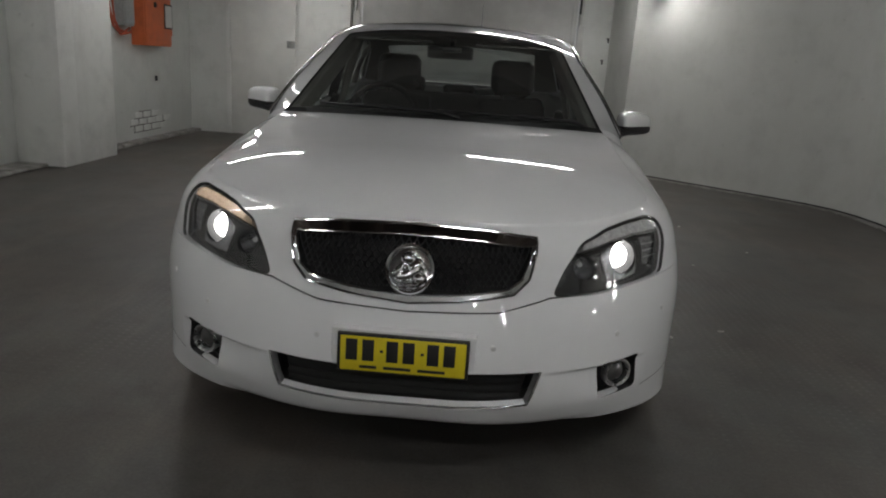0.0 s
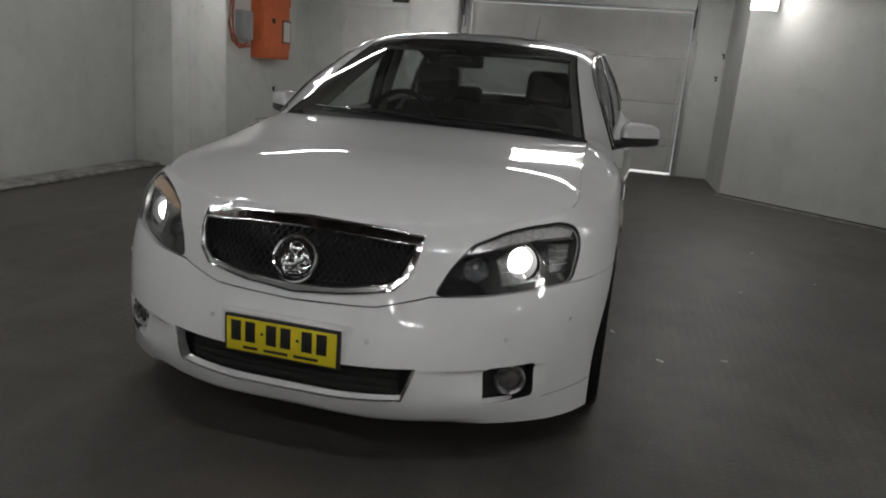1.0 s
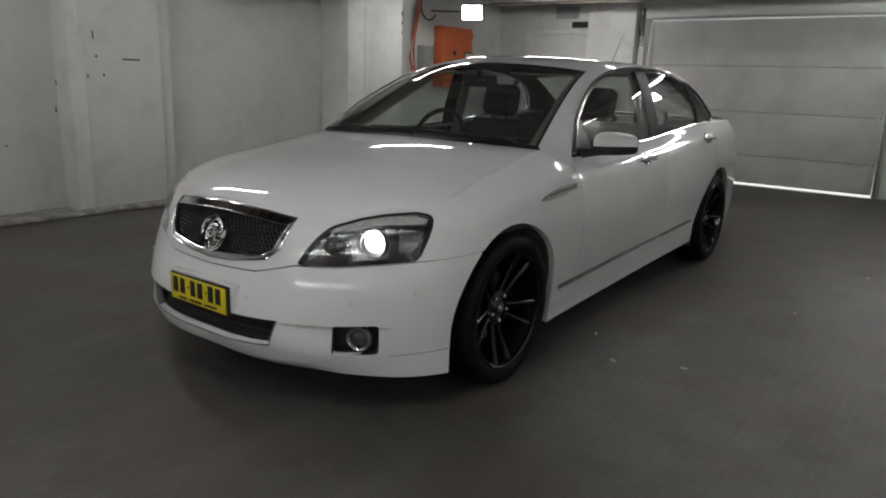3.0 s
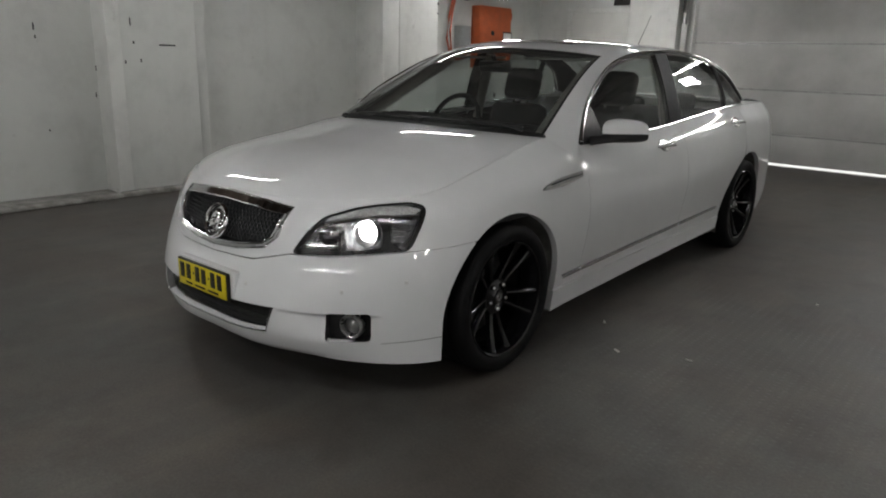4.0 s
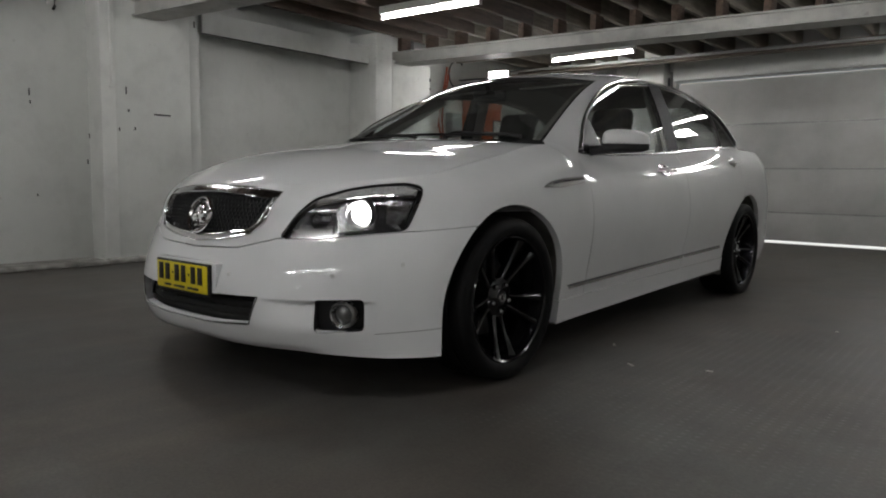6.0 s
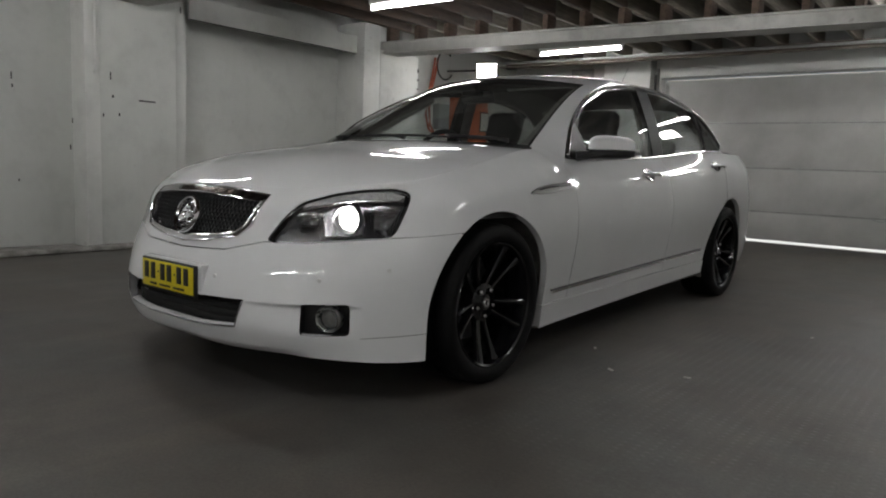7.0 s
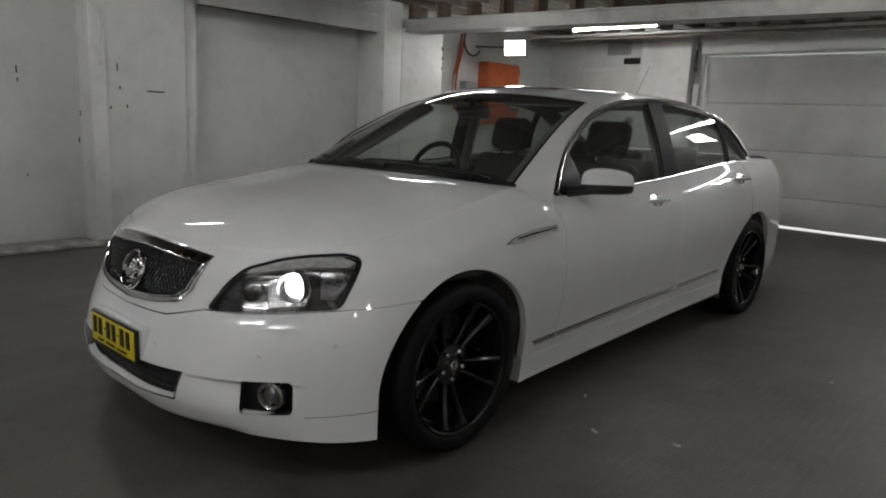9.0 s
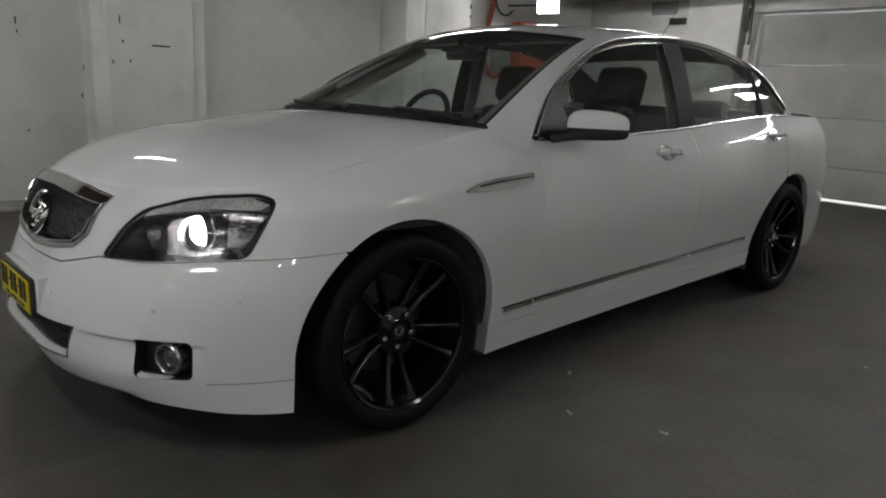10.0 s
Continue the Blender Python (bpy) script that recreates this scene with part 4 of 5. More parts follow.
# nose panel: between the bumper's seam and the bonnet's front edge, with openings for grille and lamps
S_F = S_H0
top_edge = [(float(s), float(top_at(abs(s)))) for s in np.linspace(-S_F, S_F, 90)]
seam_at = lambda s: float(np.interp(s, [a for a, b in SEAM_H], [b for a, b in SEAM_H]))
low = [(a, b + (0.0034 if a < 0.47 else 0.0018)) for a, b in SEAM_H if a < 1.0] + [(1.06, seam_at(1.06) + 0.0007), (S_F, seam_at(S_F) + 0.0007)]
nose = [(-a, b) for a, b in low[:0:-1]] + low + top_edge[::-1]
panel("nose_panel", W, nose, PAINT, car, [GRILLE, LAMP_R, mir(LAMP_R)], 0.016, 0.008, 0.02)

# bonnet
panel("bonnet", lambda a, b: hood(a, b), [(-0.9991, 0.0), (0.9991, 0.0), (0.9991, 0.994), (-0.9991, 0.994)], PAINT, car, (), 0.03, 0.02, 0.02)

# fenders, doors, quarters, sills
Z_SILL = 0.284


def sill_z(y):
    return Z_SILL + 0.0145 * (y - 1.30)


def top_line(y0, y1, n=30, gap=0.001):
    return [(float(s_of_y(y)), float(top_at(s_of_y(y))) - gap) for y in np.linspace(y0, y1, n)]


YD0, YD1, YD2 = 1.545, 2.765, 3.80
arch = arch_pts(ARCH_F, 0.652, Z_SILL)
fender = [(S_F, seam_at(S_F) + 0.0007), (1.22, seam_at(1.22) + 0.0007)] + arch + [(float(s_of_y(YD0 - 0.001)), sill_z(YD0)), (float(s_of_y(YD0 - 0.001)), 0.88)] + top_line(YD0 - 0.001, 0.52) + [(S_F, float(top_at(S_F)))]
door_f = [(float(s_of_y(YD0 + 0.002)), sill_z(YD0)), (float(s_of_y(YD1)), sill_z(YD1)), (float(s_of_y(YD1)), 0.9)] + top_line(YD1, YD0 + 0.002)
ar = arch_pts(ARCH_R, sill_z(3.5), 0.70, n=24)
ar = [p for p in ar if p[0] < float(s_of_y(3.795))]
door_r = [(float(s_of_y(YD1 + 0.003)), sill_z(YD1))] + ar + [(float(s_of_y(YD2)), 0.80)] + top_line(YD2, YD1 + 0.004)
arq = [p for p in arch_pts(ARCH_R, Z_SILL, 0.22, n=60) if p[0] > float(s_of_y(3.80))]
quarter = [(float(s_of_y(3.804)), arq[0][1])] + arq + [(float(s_of_y(4.6)), 0.22), (S_END, 0.24), (S_END, 1.054)] + \
    [(float(s), float(top_at(s)) - 0.002) for s in np.linspace(S_END - 0.05, float(s_of_y(3.804)), 60)]
sill = [(float(s_of_y(1.300)), 0.176), (float(s_of_y(3.50)), 0.228), (float(s_of_y(3.51)), sill_z(3.51) - 0.004), (float(s_of_y(1.298)), Z_SILL - 0.003)]
for m in (False, True):
    panel("fender", W, fender, PAINT, car, (), 0.022, 0.012, 0.03, m)
    panel("front_door", W, door_f, PAINT, car, (), 0.03, 0.02, 0.02, m)
    panel("rear_door", W, door_r, PAINT, car, (), 0.03, 0.02, 0.02, m)
    panel("quarter_panel", W, quarter, PAINT, car, (), 0.03, 0.02, 0.03, m)
    panel("side_skirt", lambda s, z: side(s, z, 0.006), sill, PAINT, car, (), 0.03, 0.02, 0.05, m)
    # dark liner behind the gaps between panels
    patch("gap_liner", lambda s, z: side(s, z, -0.016), float(s_of_y(1.34)), float(s_of_y(3.48)), 40, 0.2, lambda a: top_at(s_of_y(1.34) + a * (s_of_y(3.48) - s_of_y(1.34))) - 0.03, 10, DARKLINE, car, m)
    patch("lamp_backing", lambda s, z: side(s, z, -0.012), 1.07, float(s_of_y(1.50)), 24, 0.70, lambda a: top_at(1.07 + a * (float(s_of_y(1.50)) - 1.07)) - 0.02, 8, DARKLINE, car, m)
patch("bonnet_gap_liner", lambda a, b: hood(a, b) - np.array((0, 0, 0.008)), -1.0, 1.0, 30, 0.02, 0.99, 30, DARKLINE, car)

# front bumper and its lower lip
arch_b = [(s_, z_) for s_, z_ in arch_pts(ARCH_F, 0.33, 0.9, n=60) if z_ < 0.648 and s_ < s_of_y(0.9)]
INTAKE_H = [(0.416, 0.394), (0.380, 0.290), (0.16, 0.276)]
INTAKE = INTAKE_H + [(0.0, 0.274)] + mir(INTAKE_H[::-1]) + [(0.0, 0.386)]
FOG = rounded([(float(s_of_x(0.600)), 0.393), (float(s_of_x(0.740)), 0.397), (float(s_of_x(0.740)), 0.283), (float(s_of_x(0.600)), 0.274)], 0.02)
bt = [(a, b - 0.0011) for a, b in SEAM_H]
half_b = [(0.0, 0.200), (0.3, 0.197), (0.66, 0.193), (0.90, 0.182), (float(s_of_y(0.486)), 0.180)] + arch_b[1:]
half_t = bt[::-1]
bumper = half_b + half_t + [(-a, b) for a, b in half_t[-2::-1]] + [(-a, b) for a, b in half_b[:0:-1]]


def bumper_skin(s, z, off=0.0):
    """The bumper's surface with a ledge that runs from the fog lamp's pocket towards the intake."""
    a, z = np.abs(np.atleast_1d(np.asarray(s, float))), np.atleast_1d(np.asarray(z, float))
    ramp_s = np.clip((a - 0.40) / 0.20, 0, 1) * np.clip((0.86 - a) / 0.10, 0, 1)
    t = np.clip((0.391 - z) / 0.016, 0, 1)
    low = np.clip((z - 0.268) / 0.10, 0, 1)
    dip = 0.020 * ramp_s * t * t * (3 - 2 * t) * low * low * (3 - 2 * low)
    tuck = 0.016 * np.clip((0.225 - z) / 0.03, 0, 1)**2 * np.clip((0.66 - a) / 0.1, 0, 1)
    return side(s, z, off - dip - tuck)


panel("front_bumper", bumper_skin, bumper, PAINT, car, [INTAKE, FOG, mir(FOG)], 0.0085, 0.007, 0.03)

# a bar laid along a line on the body
def bar_on(fn, uv, r, off=0.0, flat=1.0, closed=False, sides=8, step=0.015, up=(0, -1, 0.01)):
    uv = np.array(dense(uv, step, closed))
    p = fn(uv[:, 0], uv[:, 1])
    return tube([tuple(q) for q in p], r, sides, closed, flat, up)


def on_side(off):
    return lambda s, z: side(s, z, off)


def small_in(q, k):
    """The outline shrunk towards its middle."""
    ca, cb = np.mean([a for a, b in q]), np.mean([b for a, b in q])
    return [(ca + (a - ca) * k, cb + (b - cb) * k) for a, b in q]


seam = [(0.85, 0.272), (0.90, 0.2745), (float(s_of_y(0.487)), 0.283)]
both("lip_seam", lambda: bar_on(on_side(-0.0003), seam, 0.0011, sides=6), DARKLINE, car)

# grille: chrome frame, black mesh, round badge
band = [(-0.437, 0.770), (-0.25, 0.786), (0, 0.793), (0.25, 0.786), (0.437, 0.770), (0.408, 0.743), (0.2, 0.757), (0, 0.762), (-0.2, 0.757), (-0.408, 0.743)]
panel("grille_chrome_band", on_side(0.004), band, TRIM, car, (), 0.012, 0.008, 0.03, label="polished chrome band over grille")
INNER_H = [(0.0, 0.763), (0.2, 0.758), (0.407, 0.744), (0.362, 0.656), (0.314, 0.627), (0.15, 0.606)]
INNER = INNER_H + [(0.0, 0.595)] + mir(INNER_H[:0:-1])
panel("grille_surround", on_side(0.002), GRILLE, TRIM, car, [INNER], 0.012, 0.008, 0.03, label="chrome grille surround")
part("grille_edge", bar_on(on_side(0.004), INNER, 0.0042, closed=True), TRIM, car, "rounded chrome inner edge of grille")
part("grille_edge", bar_on(on_side(0.004), small_in(GRILLE, 0.99), 0.0035, closed=True), TRIM, car, "rounded chrome outer edge of grille")
panel("grille_backing", on_side(-0.040), GRILLE, DARKLINE, car, (), 0.02, 0.02, 0)
gm = bmesh.new()
for k in range(-34, 35):
    for sg in (1, -1):
        a = [(k * 0.0235 + sg * (z - 0.67) * 0.75, z) for z in np.linspace(0.575, 0.775, 12)]
        uv = np.array([q for q in a if inside(np.array([q]), INNER)[0]])
        if len(uv) > 2:
            p = side(uv[:, 0], uv[:, 1], -0.016)
            tube([tuple(q) for q in p], 0.0022, 4, False, 1.6, (0, -1, 0.3), True, gm)
part("grille_mesh", gm, BLACK, car, "black diamond grille mesh")
bc = side(0.0, 0.672, 0.004)[0]
bt_ = Matrix.Translation(Vector(bc)) @ Matrix.Rotation(radians(-20), 4, "X")


def badge():
    bm = lathe([(0.0, 0.062), (-0.010, 0.066), (-0.012, 0.071), (-0.006, 0.076), (0.004, 0.077), (0.010, 0.070), (0.0, 0.062)], 40, "Y")
    bmesh.ops.transform(bm, matrix=bt_, verts=bm.verts)
    return bm


part("badge_ring", badge(), CHROME, car, "round chrome badge ring")
LUMPS = ((-0.013, -0.018, 0.034, 0.017, 20), (0.013, 0.002, 0.021, 0.034, -25), (-0.004, 0.033, 0.020, 0.017, 0), (0.029, -0.026, 0.021, 0.017, 0), (-0.033, -0.007, 0.010, 0.025, -35), (0.004, -0.046, 0.029, 0.008, 5), (0.033, 0.013, 0.010, 0.021, 30))


def relief(x, z):
    """Height of the badge's plain raised shape."""
    h = 0.0
    for cx, cz, rx, rz, turn in LUMPS:
        c, n = math.cos(radians(turn)), math.sin(radians(turn))
        u, v = ((x - cx) * c + (z - cz) * n) / rx, (-(x - cx) * n + (z - cz) * c) / rz
        h = max(h, 1 - u * u - v * v)
    return 0.005 - 0.016 * math.sqrt(h)


bm = bmesh.new()
rings = [[bm.verts.new(bt_ @ Vector((0.0012 + r * 0.061 * math.cos(a), relief(0.0012 + r * 0.061 * math.cos(a), r * 0.061 * math.sin(a)), r * 0.061 * math.sin(a)))) for a in np.linspace(0, 2 * math_pi, 64, endpoint=False)] for r in np.linspace(0.02, 1, 28)]
for p, q in zip(rings, rings[1:]):
    for k in range(64):
        bm.faces.new((p[k], q[k], q[(k + 1) % 64], p[(k + 1) % 64]))
bm.faces.new(rings[0])
bmesh.ops.recalc_face_normals(bm, faces=bm.faces)
part("badge_relief", bm, CHROME, car, "plain raised chrome shape", smooth=60)
bm = lathe([(0.008, 0.0), (0.008, 0.064)], 32, "Y")
bmesh.ops.transform(bm, matrix=bt_, verts=bm.verts)
part("badge_disc", bm, BLACK, car)

# lower intake: black back, slats, chrome edge
panel("intake_backing", on_side(-0.075), INTAKE, DARKLINE, car, (), 0.02, 0.02, 0)
for z in (0.298, 0.326, 0.354):
    uv = [(s, z) for s in np.linspace(-0.37, 0.37, 40)]
    part("intake_slat", bar_on(on_side(-0.045), uv, 0.013, flat=0.35), LINER, car)
for s in (-0.26, -0.13, 0.13, 0.26):
    part("intake_slat", bar_on(on_side(-0.05), [(s, 0.28), (s, 0.38)], 0.006), LINER, car)
part("intake_trim", bar_on(on_side(0.0), [(-0.416, 0.394), (-0.380, 0.290), (-0.16, 0.276), (0, 0.274), (0.16, 0.276), (0.380, 0.290), (0.416, 0.394)], 0.0034), TRIM, car, "thin chrome edge of lower intake")

q = np.array(dense(small_in(INTAKE, 0.992), 0.012))
q = np.vstack([q, q[:1]])
w0, w1, n = side(q[:, 0], q[:, 1], 0.0005), side(q[:, 0], q[:, 1], -0.03), len(q)
raw_mesh("intake_bevel", [tuple(p) for p in w0] + [tuple(p) for p in w1], [(i, i + 1, n + i + 1, n + i) for i in range(n - 1)], None, BEVEL, car, False, "dark grey bevel inside intake")

# plate
px = part("number_plate", add_box(bmesh.new(), -0.192, 0.192, -0.018, -0.004, 0.372, 0.494, 0.004), BLACK, car, "yellow plate with black characters in black frame")
box_part("plate_face", (-0.182, 0.182, -0.0215, -0.0185, 0.380, 0.486), YELLOW, px, 0.001)
xc = -0.166
for w in (0.034, 0.034, None, 0.034, 0.034, None, 0.034, 0.034):
    if w is None:
        box_part("plate_bar", (xc + 0.004, xc + 0.013, -0.0232, -0.0212, 0.440, 0.449), BLACK, px, 0.001)
        xc += 0.022
    else:
        box_part("plate_bar", (xc, xc + w, -0.0232, -0.0212, 0.412, 0.478), BLACK, px, 0.001)
        xc += w + 0.014
for bx0, bx1 in ((-0.125, -0.075), (-0.055, 0.025), (0.045, 0.125)):
    box_part("plate_bar", (bx0, bx1, -0.0232, -0.0212, 0.3885, 0.398), BLACK, px, 0.001)
box_part("plate_bracket", (-0.212, 0.212, -0.003, 0.045, 0.385, 0.500), PAINT, car, 0.006)

# fog lamps in dark pockets
fc = side(float(s_of_x(0.684)), 0.338, -0.030)[0]
fm = Matrix.Translation(Vector(fc)) @ Matrix.Rotation(radians(22), 4, "Z")
for m in (False, True):
    panel("fog_pocket", on_side(-0.055), [(a, b) for a, b in small_in(FOG, 1.05)], BLACK, car, (), 0.02, 0.01, 0, m)
    wall = dense(small_in(FOG, 0.997), 0.01)
    q = np.array(wall + wall[:1])
    w0, w1 = bumper_skin(q[:, 0], q[:, 1], 0.0003), side(q[:, 0], q[:, 1], -0.058)
    n = len(q)
    raw_mesh("pocket_wall", [tuple(p) for p in w0] + [tuple(p) for p in w1], [(i, i + 1, n + i + 1, n + i) for i in range(n - 1)], None, BLACK, car, m)
both("fog_ring", lambda: (lambda b: (bmesh.ops.transform(b, matrix=fm, verts=b.verts), b)[1])(lathe([(0.0, 0.036), (-0.012, 0.038), (-0.016, 0.044), (-0.008, 0.050), (0.02, 0.048)], 32, "Y")), DULLCH, car, "chrome fog lamp ring")
both("fog_lens", lambda: (lambda b: (bmesh.ops.transform(b, matrix=fm, verts=b.verts), b)[1])(lathe([(-0.012, 0.0), (-0.010, 0.015), (-0.004, 0.028), (0.006, 0.038)], 28, "Y")), FOGLENS, car, "clear fog lamp lens")

# parking sensors
for s, z in ((float(s_of_x(0.262)), 0.462), (float(s_of_x(0.655)), 0.478), (0.950, 0.518)):
    c, c2 = side(s, z)[0], side(s, z, 0.02)[0]
    d = Vector(c2 - c).normalized()
    mm = Matrix.Translation(Vector(c)) @ d.to_track_quat("Y", "Z").to_matrix().to_4x4()
    both("parking_sensor", lambda: (lambda b: (bmesh.ops.transform(b, matrix=mm, verts=b.verts), b)[1])(lathe([(0.002, 0.0), (0.002, 0.0075), (-0.0005, 0.008), (-0.0005, 0.0095), (-0.004, 0.0095)], 20, "Y")), SENSOR, car)


# ---- headlamps ----
def at_lamp(s, z, depth, rot=0.0):
    """A pose inside a headlamp, its y axis pointing out of the car."""
    c, c2 = side(s, z, -depth)[0], side(s, z, 0.02 - depth)[0]
    d = Vector((c2 - c)).normalized()
    d = (d * 0.12 + Vector((0.0, -1, 0)) * 0.88).normalized()
    return Matrix.Translation(Vector(c)) @ d.to_track_quat("Y", "Z").to_matrix().to_4x4()


def moved(bm, m):
    bmesh.ops.transform(bm, matrix=m, verts=bm.verts)
    return bm


small = lambda q, k: [(np.mean([a for a, b in q]) + (a - np.mean([a for a, b in q])) * k, np.mean([b for a, b in q]) + (b - np.mean([b for a, b in q])) * k) for a, b in q]
PROJ = at_lamp(0.795, 0.692, 0.060)
BOWL = at_lamp(0.625, 0.672, 0.06)
for m in (False, True):
    lens = panel("headlamp", on_side(0.0), small(LAMP_R, 0.985), LENS, car, (), 0.02, 0.01, 0, m, "headlamp with clear lens and lit projector")
    panel("lamp_seal", on_side(-0.002), LAMP_R, BLACK, lens, [[(a, b - 0.002) for a, b in small(LAMP_R, 0.982)]], 0.02, 0.008, 0.01, m)
    panel("lamp_bucket", on_side(-0.115), small(LAMP_R, 1.0), BLACK, lens, (), 0.02, 0.01, 0, m)
    # clear turn strip along the top
    strip = [(1.03, 0.783), (0.97, 0.797), (0.85, 0.790), (0.74, 0.775), (0.62, 0.745), (0.60, 0.728), (0.74, 0.752), (0.86, 0.765), (1.0, 0.768)]
    panel("turn_strip", on_side(-0.010), strip, CLEARL if not m else AMBER, lens, (), 0.01, 0.008, 0.03, m, "clear ribbed strip along top")
    bez = [(1.03, 0.758), (0.86, 0.758), (0.74, 0.744), (0.61, 0.720), (0.55, 0.690), (0.475, 0.594), (0.64, 0.598), (0.82, 0.614), (0.96, 0.626), (0.995, 0.70)]
    hole = [(0.795 + 0.062 * math.cos(a), 0.692 + 0.049 * math.sin(a)) for a in np.linspace(0, 2 * math_pi, 24, endpoint=False)]
    hole2 = [(0.622 + 0.050 * math.cos(a), 0.672 + 0.036 * math.sin(a)) for a in np.linspace(0, 2 * math_pi, 24, endpoint=False)]
    refl = [(1.01, 0.745), (0.90, 0.748), (0.895, 0.66), (0.948, 0.660), (0.985, 0.705)]
    panel("lamp_bezel", on_side(-0.028), bez, BEZEL, lens, [hole, hole2, refl], 0.014, 0.008, 0.03, m, "dark lamp bezel")
    shroud = [(0.690, 0.705), (0.735, 0.728), (0.80, 0.746), (0.850, 0.735), (0.862, 0.690), (0.845, 0.640), (0.78, 0.632), (0.705, 0.627), (0.700, 0.660)]
    panel("reflector_plate", on_side(-0.0255), shroud, FACET, lens, [hole], 0.012, 0.008, 0.014, m, "faceted silver plate round projector")
    panel("side_reflector", on_side(-0.033), refl, FACET, lens, (), 0.012, 0.01, 0.02, m, "clear faceted side reflector")
    rb = bmesh.new()
    for q in np.linspace(0.66, 1.0, 34):
        zt = float(np.interp(q, [0.62, 0.74, 0.85, 0.97, 1.03], [0.744, 0.773, 0.788, 0.794, 0.783]))
        zb = float(np.interp(q, [0.60, 0.74, 0.86, 1.0], [0.730, 0.754, 0.767, 0.770]))
        p = side(np.array([q, q]), np.array([zb, zt]), -0.0095)
        tube([tuple(v) for v in p], 0.0024, 5, False, 1.0, (0, -1, 0.1), True, rb)
    part("strip_ribs", flip(rb) if m else rb, CLEARL if not m else AMBER, lens)
    b = bar_on(on_side(-0.012), [(0.60, 0.722), (0.74, 0.7475), (0.86, 0.7605), (1.01, 0.762)], 0.0032)
    part("strip_edge", flip(b) if m else b, CHROME, lens, "bright edge under clear strip")
    panel("block", on_side(-0.020), [(0.600, 0.640), (0.655, 0.640), (0.672, 0.606), (0.585, 0.602)], BLACKG, lens, (), 0.012, 0.008, 0.02, m, "gloss black block at foot of lamp")
    for k in range(5):
        b = bar_on(on_side(-0.026), [(0.918 + 0.006 * k, 0.655 - 0.006 * k), (0.940 + 0.006 * k, 0.6555 - 0.006 * k)], 0.0016)
        part("facet", flip(b) if m else b, CHROME, lens)
    for z in (0.685, 0.705, 0.725):
        b = bar_on(on_side(-0.030), [(0.905, z), (0.985, z)], 0.0022)
        part("facet", flip(b) if m else b, CHROME, lens)
    f = flip if m else (lambda b: b)
    part("projector_ring", f(moved(lathe([(-0.05, 0.042), (-0.006, 0.043), (-0.002, 0.046), (0.006, 0.054), (0.014, 0.060), (0.010, 0.064), (-0.05, 0.066)], 36, "Y"), PROJ)), BLACK, lens, "black projector ring")
    part("projector_lens", f(moved(lathe([(0.027, 0.0), (0.025, 0.013), (0.019, 0.026), (0.010, 0.036), (-0.003, 0.0405), (-0.03, 0.041)], 32, "Y"), PROJ)), BEAM, lens, "glowing projector lens")
    part("bowl", f(moved(lathe([(0.010, 0.046), (0.0, 0.043), (-0.025, 0.033), (-0.04, 0.018), (-0.045, 0.0)], 32, "Y"), BOWL)), FACET, lens, "chrome high beam bowl")
    part("bulb", f(moved(lathe([(0.0, 0.0), (-0.002, 0.008), (-0.04, 0.010)], 16, "Y"), BOWL)), CLEARL, lens)

# ---- upper body ----
patch("windscreen", canopy, 0.012, 0.985, 30, 1.03, 4.97, 40, GLASS, car, label="clear windscreen with dark border")
patch("windscreen_border", canopy, 0.945, 1.0, 4, 1.0, 5.0, 40, BLACK, car, off=-0.003)
for m in (False, True):
    patch("windscreen_border", canopy, 0.0, 1.0, 30, 1.0, 1.075, 3, LINER, car, m, off=-0.003)
    patch("roof_rail", canopy, 0.0, 4.0, 90, 0.06, 1.02, 10, PAINT, car, m, blend=lambda u, v: (np.clip(1 - u / 0.18, 0, 1)**1.2, (0.56, -0.12, 0.82)))
    patch("inner_pillar", lambda u, v: canopy(u, v) * np.array((0.982, 1, 0.99)), 0.0, 4.0, 60, 0.0, 1.16, 6, PILLAR, car, m)
patch("roof", canopy, 1.0, 3.0, 40, 1.02, 4.98, 40, PAINT, car)
patch("sunroof", canopy, 1.22, 1.75, 16, 1.9, 4.1, 20, BLACKG, car, off=0.0025, label="dark glass sunroof panel")
patch("roof_lining", lambda u, v: canopy(u, v) * np.array((1, 1, 0.978)), 1.0, 3.1, 30, 1.0, 5.0, 24, LINING, car)
patch("rear_window", canopy, 3.02, 3.97, 20, 1.04, 4.96, 30, TINT, car)


def boot(a, b):
    a, b = np.atleast_1d(a), np.atleast_1d(b)
    e0 = canopy(np.full(len(a), 4.0), 3 - 2 * a)
    e1 = rim(S_END - np.abs(a) * (S_END - float(s_of_y(4.85)))) * np.stack([np.sign(a + 1e-9), np.ones(len(a)), np.ones(len(a))], 1)
    return e0 + (e1 - e0) * b[:, None] + np.stack([0 * a, 0 * a, 0.02 * 4 * b * (1 - b)], 1)


